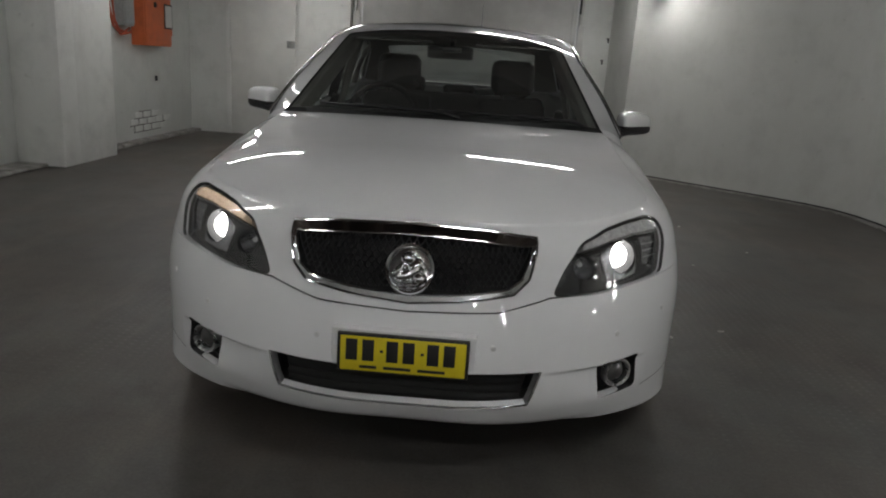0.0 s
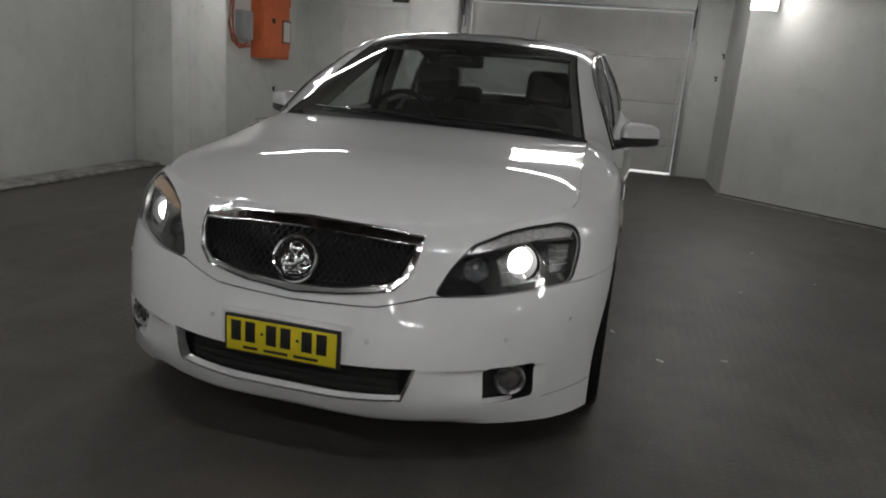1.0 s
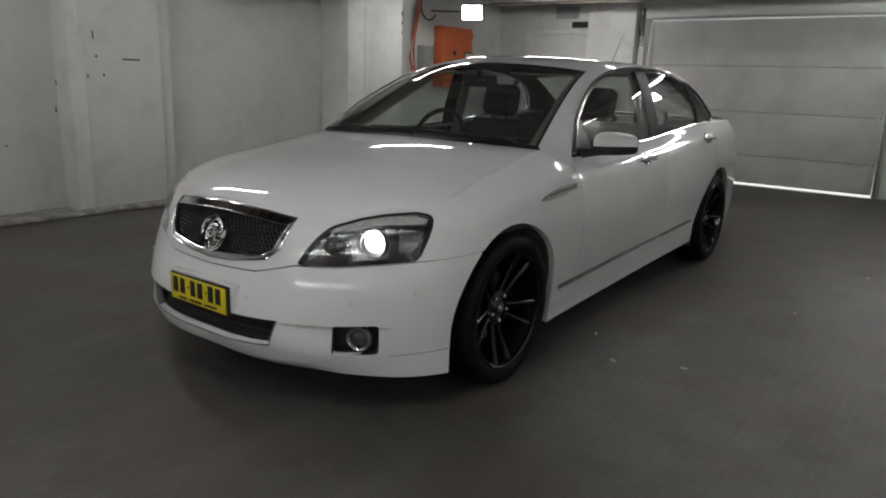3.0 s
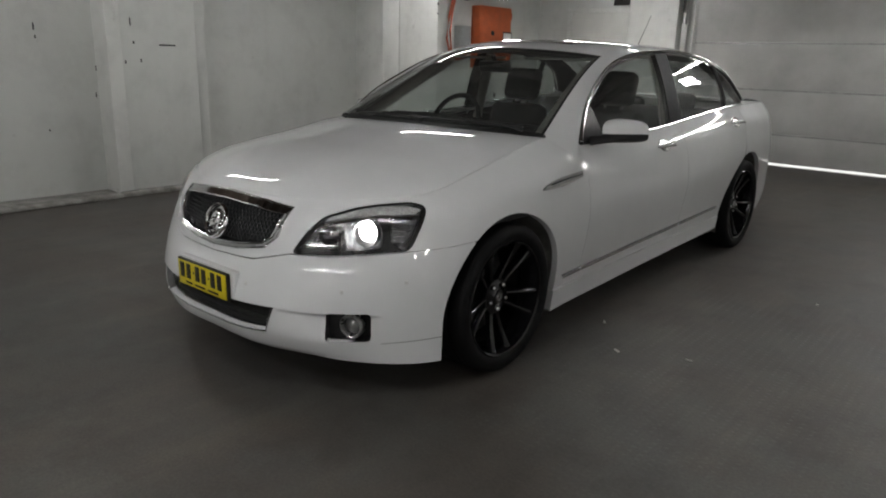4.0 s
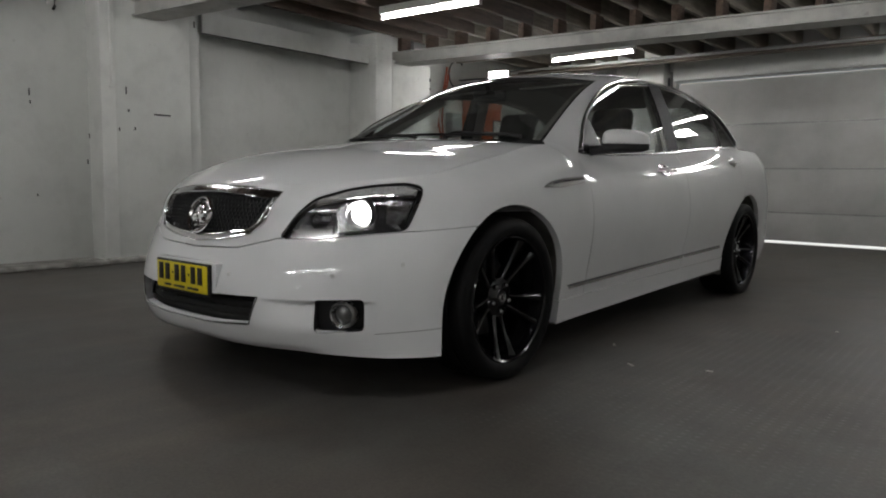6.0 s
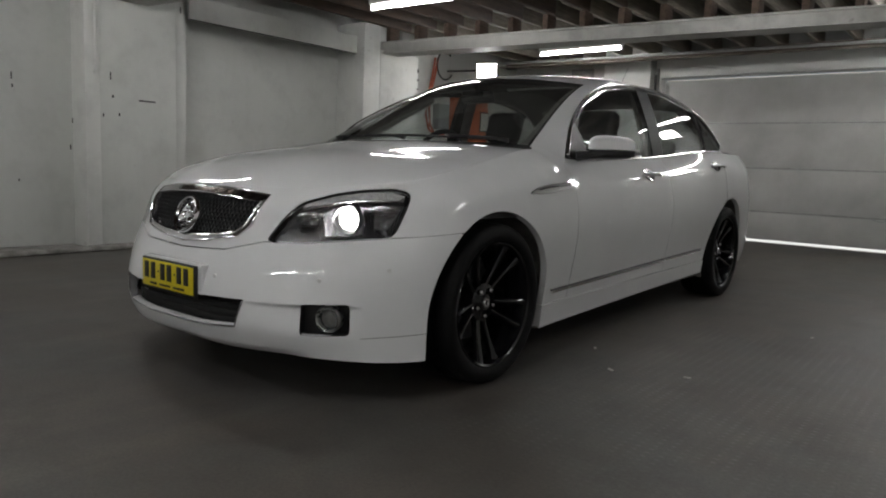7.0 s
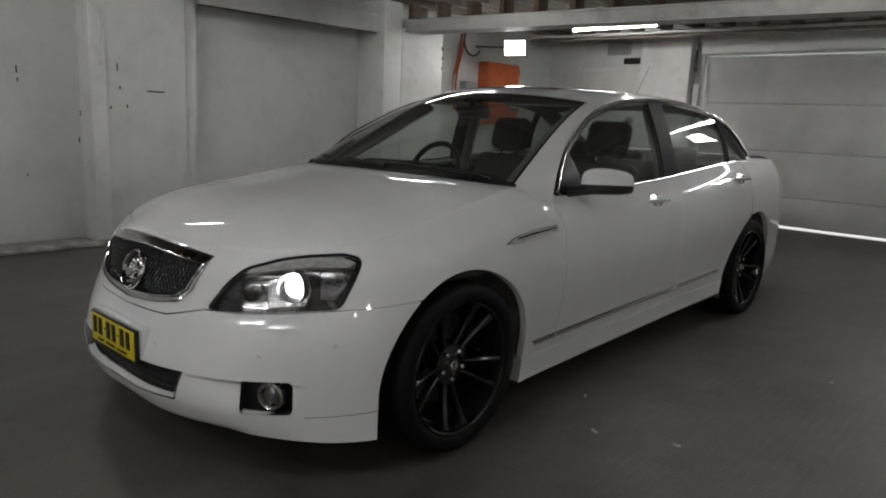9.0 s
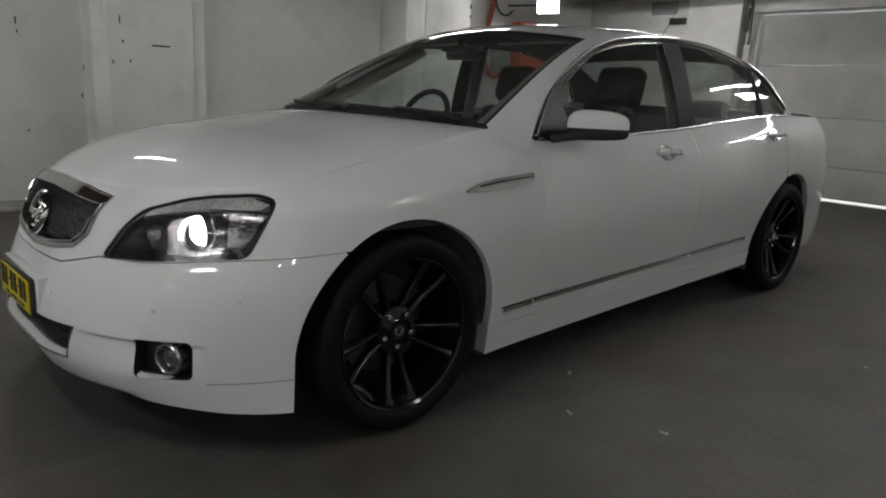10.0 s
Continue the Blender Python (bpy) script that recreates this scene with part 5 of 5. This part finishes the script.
patch("boot_lid", boot, -1.0, 1.0, 30, 0.0, 1.0, 12, PAINT, car)
for m in (False, True):
    sy0, sy1 = float(s_of_y(3.95)), float(s_of_y(4.86))
    patch("rear_shoulder", lambda q, t: (1 - t[:, None]) * (rim(sy0 - 0.04 + q * (sy1 - sy0 + 0.04)) - np.array((0.0, 0, 0.002))) + t[:, None] * (canopy(np.full(len(q), 4.0), np.clip(q * 3, 0, 1)) + np.maximum(0, q - 0.333)[:, None] * 1.5 * (rim(np.full(len(q), sy1)) - canopy(np.full(len(q), 4.0), np.ones(len(q))))), 0.0, 1.0, 24, 0.0, 1.0, 6, PAINT, car, m, blend=lambda u, v: (np.full(len(u), 0.95), (0.55, 0.10, 0.83)))
    patch("cowl_corner", lambda q, t: (1 - t[:, None]) * hood(1.0 - 0.17 * q, np.full(len(q), 0.99)) + t[:, None] * canopy(np.full(len(q), 0.004), 1.0 + 0.35 * q), 0.0, 1.0, 12, 0.0, 1.0, 4, LINER, car, m, blend=lambda u, v: (np.full(len(u), 1.0), (0.40, -0.22, 0.89)))
    patch("pillar_foot", lambda q, t: canopy(np.zeros(len(q)), 1.02 - 0.96 * q) + t[:, None] * np.array((0.015, -0.027, -0.051)), 0.0, 1.0, 16, 0.0, 1.0, 4, PAINT, car, m, blend=lambda u, v: (np.full(len(u), 1.0), (0.56, -0.12, 0.82)))

# black cowl with wipers at the foot of the windscreen
patch("cowl", lambda a, t: hood(a, np.full(len(a), 0.985)) * (1 - t[:, None]) + canopy(np.full(len(a), 0.05), 3 - 2 * a) * t[:, None] - np.array((0, 0, 0.022)), -0.93, 0.93, 40, 0.0, 1.0, 6, BLACK, car)
for x0, x1, y0 in ((-0.54, 0.06, 0.10), (-0.02, 0.60, 0.075)):
    uu = np.linspace(0, 1, 14)
    pts = canopy(0.030 + 0.018 * (1 - uu), 3 - 2 * (x0 + (x1 - x0) * uu) / 0.74) + np.array((0, -0.004, 0.005))
    w = part("wiper", tube([tuple(p) for p in pts], 0.009, 8, flat=0.6), BLACK, car)
    part("wiper_arm", tube([tuple(pts[7] + np.array((0, -0.01, 0.008))), tuple(pts[11] + np.array((0.04, -0.02, 0.002))), tuple(pts[13] + np.array((0.02, -0.03, -0.012)))], 0.007, 6), BLACK, w)


# side windows
def top_z(y):
    return np.interp(y, tab_c1[:, 1], tab_c1[:, 2])


def belt_z(y):
    return belt(y)[:, 2]


def win_outline(y0, y1, lift=0.008, drop=0.012, n=40, lean0=0.0, lean1=0.0):
    ys = np.linspace(y0, y1, n)
    lo = [(float(y), float(belt_z(y)[0]) + lift) for y in ys]
    hi = [(float(y), float(top_z(y)) - drop) for y in np.linspace(y0 - lean0, y1 - lean1, n)]
    hi = [(y, max(z, float(belt_z(y)[0]) + lift + 0.004)) for y, z in hi]
    return lo + hi[::-1]


for m in (False, True):
    panel("front_window", window, win_outline(1.58, 2.70, lean1=0.02), GLASS, car, (), 0.03, 0.02, 0, m, core=(0, 2.6, 1.0))
    panel("rear_window_side", window, win_outline(2.85, 3.60, lean0=0.02, lean1=0.04), TINT, car, (), 0.03, 0.02, 0, m, core=(0, 2.6, 1.0))
    panel("quarter_window", window, win_outline(3.64, 3.93, lean0=0.04), TINT, car, (), 0.02, 0.02, 0, m, core=(0, 2.6, 1.0))
    panel("door_pillar", lambda y, z: window(y, z, 0.004), win_outline(2.695, 2.855, 0.0, 0.0, lean0=0.02, lean1=0.02), PILLARB, car, (), 0.03, 0.02, 0.03, m, core=(0, 2.6, 1.0))
    panel("window_divider", lambda y, z: window(y, z, 0.003), win_outline(3.595, 3.645, 0.0, 0.0, lean0=0.04, lean1=0.04), LINER, car, (), 0.03, 0.02, 0.02, m, core=(0, 2.6, 1.0))
    panel("mirror_sail", lambda y, z: window(y, z, 0.004), [(1.56, 0.955), (1.84, 0.968), (1.755, 1.15), (1.70, 1.115), (1.62, 1.03)], BLACK, car, (), 0.03, 0.02, 0.02, m, core=(0, 2.6, 1.0))
f0 = can_rows[0]
uu_ = np.linspace(0.05, 3.96, 110)
both("window_trim", lambda: tube([tuple(p) for p in f0(uu_) + np.array((0.010, 0, 0.005))], 0.0062, 8, flat=0.8), BRIGHT, car, "chrome strip over side windows")
both("window_seal", lambda: tube([tuple(p) for p in f0(uu_) + np.array((0.006, 0.006, -0.011))], 0.008, 8, flat=0.8), BLACK, car)
both("window_trim", lambda: tube([tuple(p) for p in f0(uu_[4:-4]) + np.array((0.009, 0.012, -0.021))], 0.004, 8, flat=0.8), BRIGHT, car, "thin inner chrome strip over side windows")
both("belt_trim", lambda: tube([tuple(p) for p in belt(np.linspace(1.60, 3.95, 60)) + np.array((0.010, 0, 0.002))], 0.009, 8, flat=0.8), BRIGHT, car, "chrome strip under side windows")


# chrome strips low on the doors
def strip_z(y):
    return 0.339 + 0.0275 * (y - 1.36)


for y0, y1 in ((1.37, 1.541), (1.550, 2.758), (2.776, 3.41)):
    def band_of(lo, hi):
        ys = np.linspace(y0, y1, 24)
        return [(float(s_of_y(y)), strip_z(y) + lo) for y in ys] + [(float(s_of_y(y)), strip_z(y) + hi) for y in ys[::-1]]
    for m in (False, True):
        st_ = panel("door_strip", on_side(0.009), band_of(-0.010, 0.004), BRIGHT, car, (), 0.02, 0.02, 0.012, m, "chrome strip low on door")
        panel("strip_gasket", on_side(0.006), band_of(0.0045, 0.0095), BLACK, st_, (), 0.02, 0.02, 0.009, m)

# fender vents: a long blade over a short one with a dark slot between
def on_fender(q):
    return [(float(s_of_y(y)), z) for y, z in q]


vo = on_fender([(1.135, 0.797), (1.20, 0.795), (1.30, 0.798), (1.48, 0.822), (1.485, 0.846), (1.30, 0.836), (1.20, 0.822), (1.15, 0.806)])
vt = on_fender([(1.20, 0.818), (1.30, 0.829), (1.48, 0.838), (1.48, 0.834), (1.30, 0.821), (1.20, 0.811)])
vb = on_fender([(1.15, 0.802), (1.22, 0.806), (1.48, 0.830), (1.478, 0.825), (1.30, 0.803), (1.20, 0.799)])
for m in (False, True):
    panel("vent_gasket", on_side(0.002), rounded(small_in(vo, 1.05), 0.008), BLACK, car, (), 0.012, 0.008, 0.006, m)
    v = panel("fender_vent", on_side(0.005), rounded(vo, 0.008), TRIM, car, (), 0.012, 0.008, 0.010, m, "chrome fender vent")
    panel("vent_slot", on_side(0.0065), vt, BLACK, v, (), 0.01, 0.008, 0, m)
    panel("vent_blade", on_side(0.011), vb, BRIGHT, v, (), 0.012, 0.008, 0.010, m)

# door handles: bright grip across an oval cup
for y, z in ((2.485, 0.898), (3.645, 0.975)):
    def grip():
        pts = [side(float(s_of_y(y + dy)), z + dz, o)[0] for dy, dz, o in ((-0.10, -0.004, 0.002), (-0.085, -0.002, 0.020), (-0.04, 0.002, 0.032), (0.03, 0.004, 0.034), (0.075, 0.004, 0.024), (0.09, 0.003, 0.002))]
        return tube([tuple(p) for p in pts], 0.0105, 10, flat=0.9)
    hs = both("door_handle", grip, PAINT, car, "white door handle with chrome cup")
    for h_, sg in zip(hs, (1, -1)):
        ell = [(y - 0.015 + 0.062 * math.cos(a), z - 0.002 + 0.031 * math.sin(a)) for a in np.linspace(0, 2 * math_pi, 30, endpoint=False)]
        ell = [(float(s_of_y(a)), b) for a, b in ell]
        panel("handle_cup", on_side(0.002), ell, DULLCH, h_, (), 0.012, 0.01, 0.006, sg < 0)
        b = bar_on(on_side(0.003), ell, 0.0035, closed=True, up=(1, 0, 0.02))
        part("cup_rim", flip(b) if sg < 0 else b, TRIM, h_, "bright cup rim")
        c = [side(float(s_of_y(y + dy)), z - 0.006, 0.042)[0] for dy in (-0.05, 0.06)]
        b = tube([tuple(p) for p in c], 0.004, 6)
        part("grip_strip", flip(b) if sg < 0 else b, TRIM, h_, "chrome strip on grip")


# door mirrors
def mirror_shell():
    """A housing whose front sweeps back from the inner end to the outer one."""
    bm = bmesh.new()
    bmesh.ops.create_uvsphere(bm, u_segments=40, v_segments=26, radius=1)
    for v in bm.verts:
        x, y_, z_ = v.co
        sx = math.copysign(abs(x)**0.55, x)
        sy = math.copysign(abs(y_)**0.8, y_)
        sz = math.copysign(abs(z_)**0.45, z_)
        k = (sx + 1) / 2
        k = max(k, 0.0)
        front, back = 1.665 + 0.17 * k**1.2, 1.885
        top = 0.080 - 0.016 * k * k
        v.co = (0.968 + 0.094 * sx, (front + back) / 2 + (back - front) / 2 * sy, 1.005 + (top * sz if z_ > 0 else (0.046 - 0.012 * k) * sz))
    return bm


def cut_shell(z, keep_up):
    bm = mirror_shell()
    bmesh.ops.bisect_plane(bm, geom=bm.verts[:] + bm.edges[:] + bm.faces[:], plane_co=(0, 0, z), plane_no=(0, 0, 1), clear_inner=keep_up, clear_outer=not keep_up)
    return bm


mirrors = both("door_mirror", lambda: cut_shell(1.012, True), PAINT, car, "white door mirror with black base")
for mo, fl in zip(mirrors, (False, True)):
    b = cut_shell(1.0085, False)
    part("mirror_base", flip(b) if fl else b, BLACK, mo, "black lower shell")
    b = tube([(0.835, 1.68, 0.972), (0.87, 1.70, 0.978), (0.95, 1.76, 0.99)], [0.040, 0.036, 0.03], 10, flat=0.65)
    part("mirror_arm", flip(b) if fl else b, BLACK, mo)

# antenna
part("antenna", tube([(0.14, 3.52, 1.44), (0.14, 3.56, 1.50), (0.14, 3.72, 1.70)], [0.010, 0.003, 0.0015], 8), BLACK, car)

# wheel arch liners, underbody
for (yc, zc) in (ARCH_F, ARCH_R):
    def liner():
        bm = bmesh.new()
        rows = []
        for a in np.linspace(-0.35, math_pi + 0.35, 30):
            yo = yc + (R_ARCH + 0.016) * math.cos(a)
            k_ = (tab_p[:, 0] > 0.5) & (tab_p[:, 1] < 4.7)
            xo = float(np.interp(yo, tab_p[k_, 1], tab_p[k_, 0])) - (0.032 if math.sin(a) > 0.2 else 0.055)
            rows.append([bm.verts.new((x, yc + (R_ARCH + 0.004 + g) * math.cos(a), zc + (R_ARCH + 0.004 + g) * math.sin(a))) for x, g in ((0.50, 0.0), (xo, 0.012))])
        for p, q in zip(rows, rows[1:]):
            bm.faces.new((p[0], p[1], q[1], q[0]))
        c = bm.verts.new((0.50, yc, zc))
        for p, q in zip(rows, rows[1:]):
            bm.faces.new((p[0], q[0], c))
        return bm
    both("arch_liner", liner, DUSTY, car)
bm = prism([(-0.55, 0.18), (0.55, 0.18), (0.80, 0.48), (0.48, 0.5), (0.48, 1.34), (0.86, 1.36), (0.86, 3.45), (0.48, 3.5), (0.48, 4.4), (0.8, 4.5), (0.6, 5.0), (-0.6, 5.0), (-0.8, 4.5), (-0.48, 4.4), (-0.48, 3.5), (-0.86, 3.45), (-0.86, 1.36), (-0.48, 1.34), (-0.48, 0.5), (-0.80, 0.48)], 0.20, 0.27)
part("underbody", bm, BLACK, car, smooth=0)


# wheels
def wheel(x, y, z, right):
    sg = -1 if right else 1
    root = part("wheel", lathe([(0.112, 0.264), (0.118, 0.258), (0.112, 0.250), (0.085, 0.244), (0.02, 0.236), (-0.10, 0.240), (-0.105, 0.262)], 64), WHEELB, car, "gloss black multi-spoke alloy wheel")
    ty = [(0.112, 0.262), (0.122, 0.270), (0.127, 0.290), (0.124, 0.310), (0.112, 0.3255), (0.098, 0.331), (0.06, 0.334), (0.058, 0.328), (0.048, 0.328), (0.046, 0.334), (0.004, 0.335), (0.002, 0.329), (-0.008, 0.329), (-0.010, 0.335), (-0.05, 0.334), (-0.06, 0.328), (-0.098, 0.331), (-0.115, 0.322), (-0.127, 0.29), (-0.11, 0.262)]
    part("tyre", lathe(ty, 96), RUBBER, root, "black rubber tyre")
    part("hub", lathe([(0.064, 0.0), (0.064, 0.034), (0.058, 0.040), (0.052, 0.080), (0.03, 0.088), (-0.01, 0.09)], 48), WHEELB, root)
    part("brake_disc", lathe([(-0.02, 0.06), (-0.02, 0.165), (-0.05, 0.165), (-0.05, 0.06)], 40), DISC, root)
    for k in range(10):
        a = 2 * math_pi * (k // 2) / 5 - math_pi / 2
        sd = 1 if k % 2 else -1
        bm = bmesh.new()
        secs = []
        for r, w, xo, th in ((0.062, 0.016, 0.052, 0.030), (0.10, 0.012, 0.056, 0.034), (0.16, 0.012, 0.070, 0.034), (0.22, 0.017, 0.090, 0.028), (0.252, 0.026, 0.103, 0.022)):
            off = sd * (0.019 + 0.036 * ((r - 0.06) / 0.19)**1.3)
            secs.append([bm.verts.new((xo + dx, math.sqrt(r * r - off * off), off + dw)) for dx, dw in ((-th, -w), (-0.014, -w), (-0.005, -w * 0.62), (0.0, -w * 0.12), (-0.001, w * 0.25), (-0.006, w * 0.7), (-0.014, w), (-th, w))])
        for p, q in zip(secs, secs[1:]):
            for j in range(8):
                bm.faces.new((p[j], p[(j + 1) % 8], q[(j + 1) % 8], q[j]))
        bmesh.ops.recalc_face_normals(bm, faces=bm.faces)
        bmesh.ops.rotate(bm, cent=(0, 0, 0), matrix=Matrix.Rotation(a, 3, "X"), verts=bm.verts)
        part("spoke", bm, WHEELB, root, smooth=75)
    for k in range(5):
        a = 2 * math_pi * k / 5 - math_pi / 2
        bm = lathe([(0.050, 0.011), (0.066, 0.0105), (0.070, 0.006), (0.071, 0.0)], 6)
        bmesh.ops.translate(bm, vec=(0, 0.058 * math.cos(a), 0.058 * math.sin(a)), verts=bm.verts)
        part("lug_nut", bm, CHROME, root, "chrome lug nut", smooth=20)
    cap = part("centre_cap", lathe([(0.064, 0.029), (0.068, 0.027), (0.069, 0.0)], 28), BLACKG, root)
    part("cap_ring", lathe([(0.0685, 0.019), (0.0705, 0.017), (0.0705, 0.012), (0.0685, 0.010)], 28), CHROME, cap, "chrome emblem ring")
    root.matrix_basis = pose(x, y, z, 0, 0, 180 if right else 0)
    return root


for y, z, xx in ((0.899, 0.343, 0.812), (3.92, 0.345, 0.80)):
    wheel(xx, y, z, False)
    wheel(-xx, y, z, True)

# ---- cabin ----
bm = bmesh.new()
secs = []
for y, z, w in ((1.40, 0.965, 0.70), (1.55, 0.985, 0.76), (1.75, 1.0, 0.78), (1.90, 0.985, 0.78), (1.98, 0.94, 0.78), (1.98, 0.62, 0.76)):
    secs.append([bm.verts.new((w * k, y - 0.05 * (1 - abs(k)), z + 0.02 * (1 - k * k) + (0.018 if k < -0.2 and k > -0.8 and y > 1.6 and z > 0.9 else 0))) for k in np.linspace(-1, 1, 17)])
for p, q in zip(secs, secs[1:]):
    for j in range(16):
        bm.faces.new((p[j], p[j + 1], q[j + 1], q[j]))
part("dashboard", bm, DASH, car, "black dashboard", smooth=60)
sm = Matrix.Translation((-0.37, 2.06, 0.955)) @ Matrix.Rotation(radians(-24), 4, "X")
st = part("steering_wheel", moved(tube([(0.185 * math.cos(a), 0, 0.185 * math.sin(a)) for a in np.linspace(0, 2 * math_pi, 40, endpoint=False)], 0.016, 10, True, 1.0, (0, 1, 0)), sm), LEATHER, car, "black leather steering wheel")
bm = add_box(bmesh.new(), -0.07, 0.07, -0.03, 0.02, -0.06, 0.05, 0.02, 3)
for q in ((-0.17, -0.01), (0.17, -0.01), (0.0, -0.17)):
    tube([(0, 0, 0), (q[0], 0, q[1])], 0.016, 8, bm=bm)
part("wheel_hub", moved(bm, sm), DASH, st)


def seat(x, y, wide=0.48):
    root = part("seat", add_box(bmesh.new(), x - wide / 2, x + wide / 2, y - 0.50, y + 0.02, 0.32, 0.53, 0.06, 4), LEATHER, car, "black leather seat")
    m = Matrix.Translation((x, y, 0.48)) @ Matrix.Rotation(radians(-16), 4, "X")
    part("backrest", moved(add_box(bmesh.new(), -wide / 2 + 0.02, wide / 2 - 0.02, -0.06, 0.09, 0.0, 0.60, 0.055, 4), m), LEATHER, root)
    hr = part("headrest", moved(add_box(bmesh.new(), -0.14, 0.14, -0.06, 0.055, 0.625, 0.85, 0.055, 6), m), LEATHER, root, "black leather headrest")
    for dx in (-0.06, 0.06):
        part("headrest_post", moved(tube([(dx, 0.01, 0.55), (dx, 0.01, 0.66)], 0.007, 8), m), CHROME, hr, "chrome post")
    return root


seat(-0.37, 2.62)
seat(0.37, 2.62)
bm = add_box(bmesh.new(), -0.66, 0.66, 3.05, 3.55, 0.32, 0.52, 0.06, 3)
rs = part("rear_bench", bm, LEATHER, car, "black leather rear bench")
m_ = Matrix.Translation((0, 3.52, 0.48)) @ Matrix.Rotation(radians(-22), 4, "X")
part("backrest", moved(add_box(bmesh.new(), -0.66, 0.66, -0.06, 0.10, 0.0, 0.60, 0.05, 3), m_), LEATHER, rs)
for x in (-0.40, 0.0, 0.40):
    part("headrest", moved(add_box(bmesh.new(), x - 0.13, x + 0.13, -0.04, 0.06, 0.60, 0.72 if x else 0.67, 0.04, 4), m_), LEATHER, rs)
box_part("parcel_shelf", (-0.66, 0.66, 3.72, 4.35, 0.98, 1.01), DASH, car, 0.01)
box_part("cabin_floor", (-0.74, 0.74, 1.5, 3.7, 0.275, 0.30), DASH, car, 0.01)
box_part("firewall", (-0.74, 0.74, 1.46, 1.49, 0.3, 0.95), DASH, car, 0.01)
for sx in (-1, 1):
    part("inner_front_pillar", tube([(sx * 0.74, 1.56, 0.97), (sx * 0.655, 1.90, 1.17), (sx * 0.585, 2.22, 1.345)], 0.055, 10, flat=0.45, up=(-sx * 0.3, -0.5, 0.85)), PILLAR, car)
    box_part("door_card", (sx * 0.79 - 0.03, sx * 0.79 + 0.03, 1.55, 3.75, 0.30, 0.955), DASH, car, 0.02)
    b = tube([(sx * 0.75, 2.78, 0.93), (sx * 0.70, 2.78, 1.15), (sx * 0.625, 2.76, 1.39)], 0.045, 8, flat=0.5)
    part("inner_door_pillar", b, PILLAR, car)
    box_part("sun_visor", (sx * 0.33 - 0.21, sx * 0.33 + 0.21, 2.10, 2.26, 1.358, 1.374), LINING, car, 0.008, m=None)
mv = part("rear_view_mirror", moved(add_box(bmesh.new(), -0.125, 0.125, -0.02, 0.02, -0.035, 0.035, 0.018, 3), pose(-0.01, 1.99, 1.315, 12, 0, -8)), BLACK, car)
part("mirror_stalk", tube([(0, 1.98, 1.335), (0, 1.95, 1.378)], 0.014, 8), BLACK, mv)
part("sensor_box", add_box(bmesh.new(), -0.05, 0.05, 1.88, 1.97, 1.315, 1.345, 0.01), BLACK, mv)
box_part("centre_console", (-0.12, 0.12, 1.96, 2.9, 0.3, 0.60), DASH, car, 0.03)
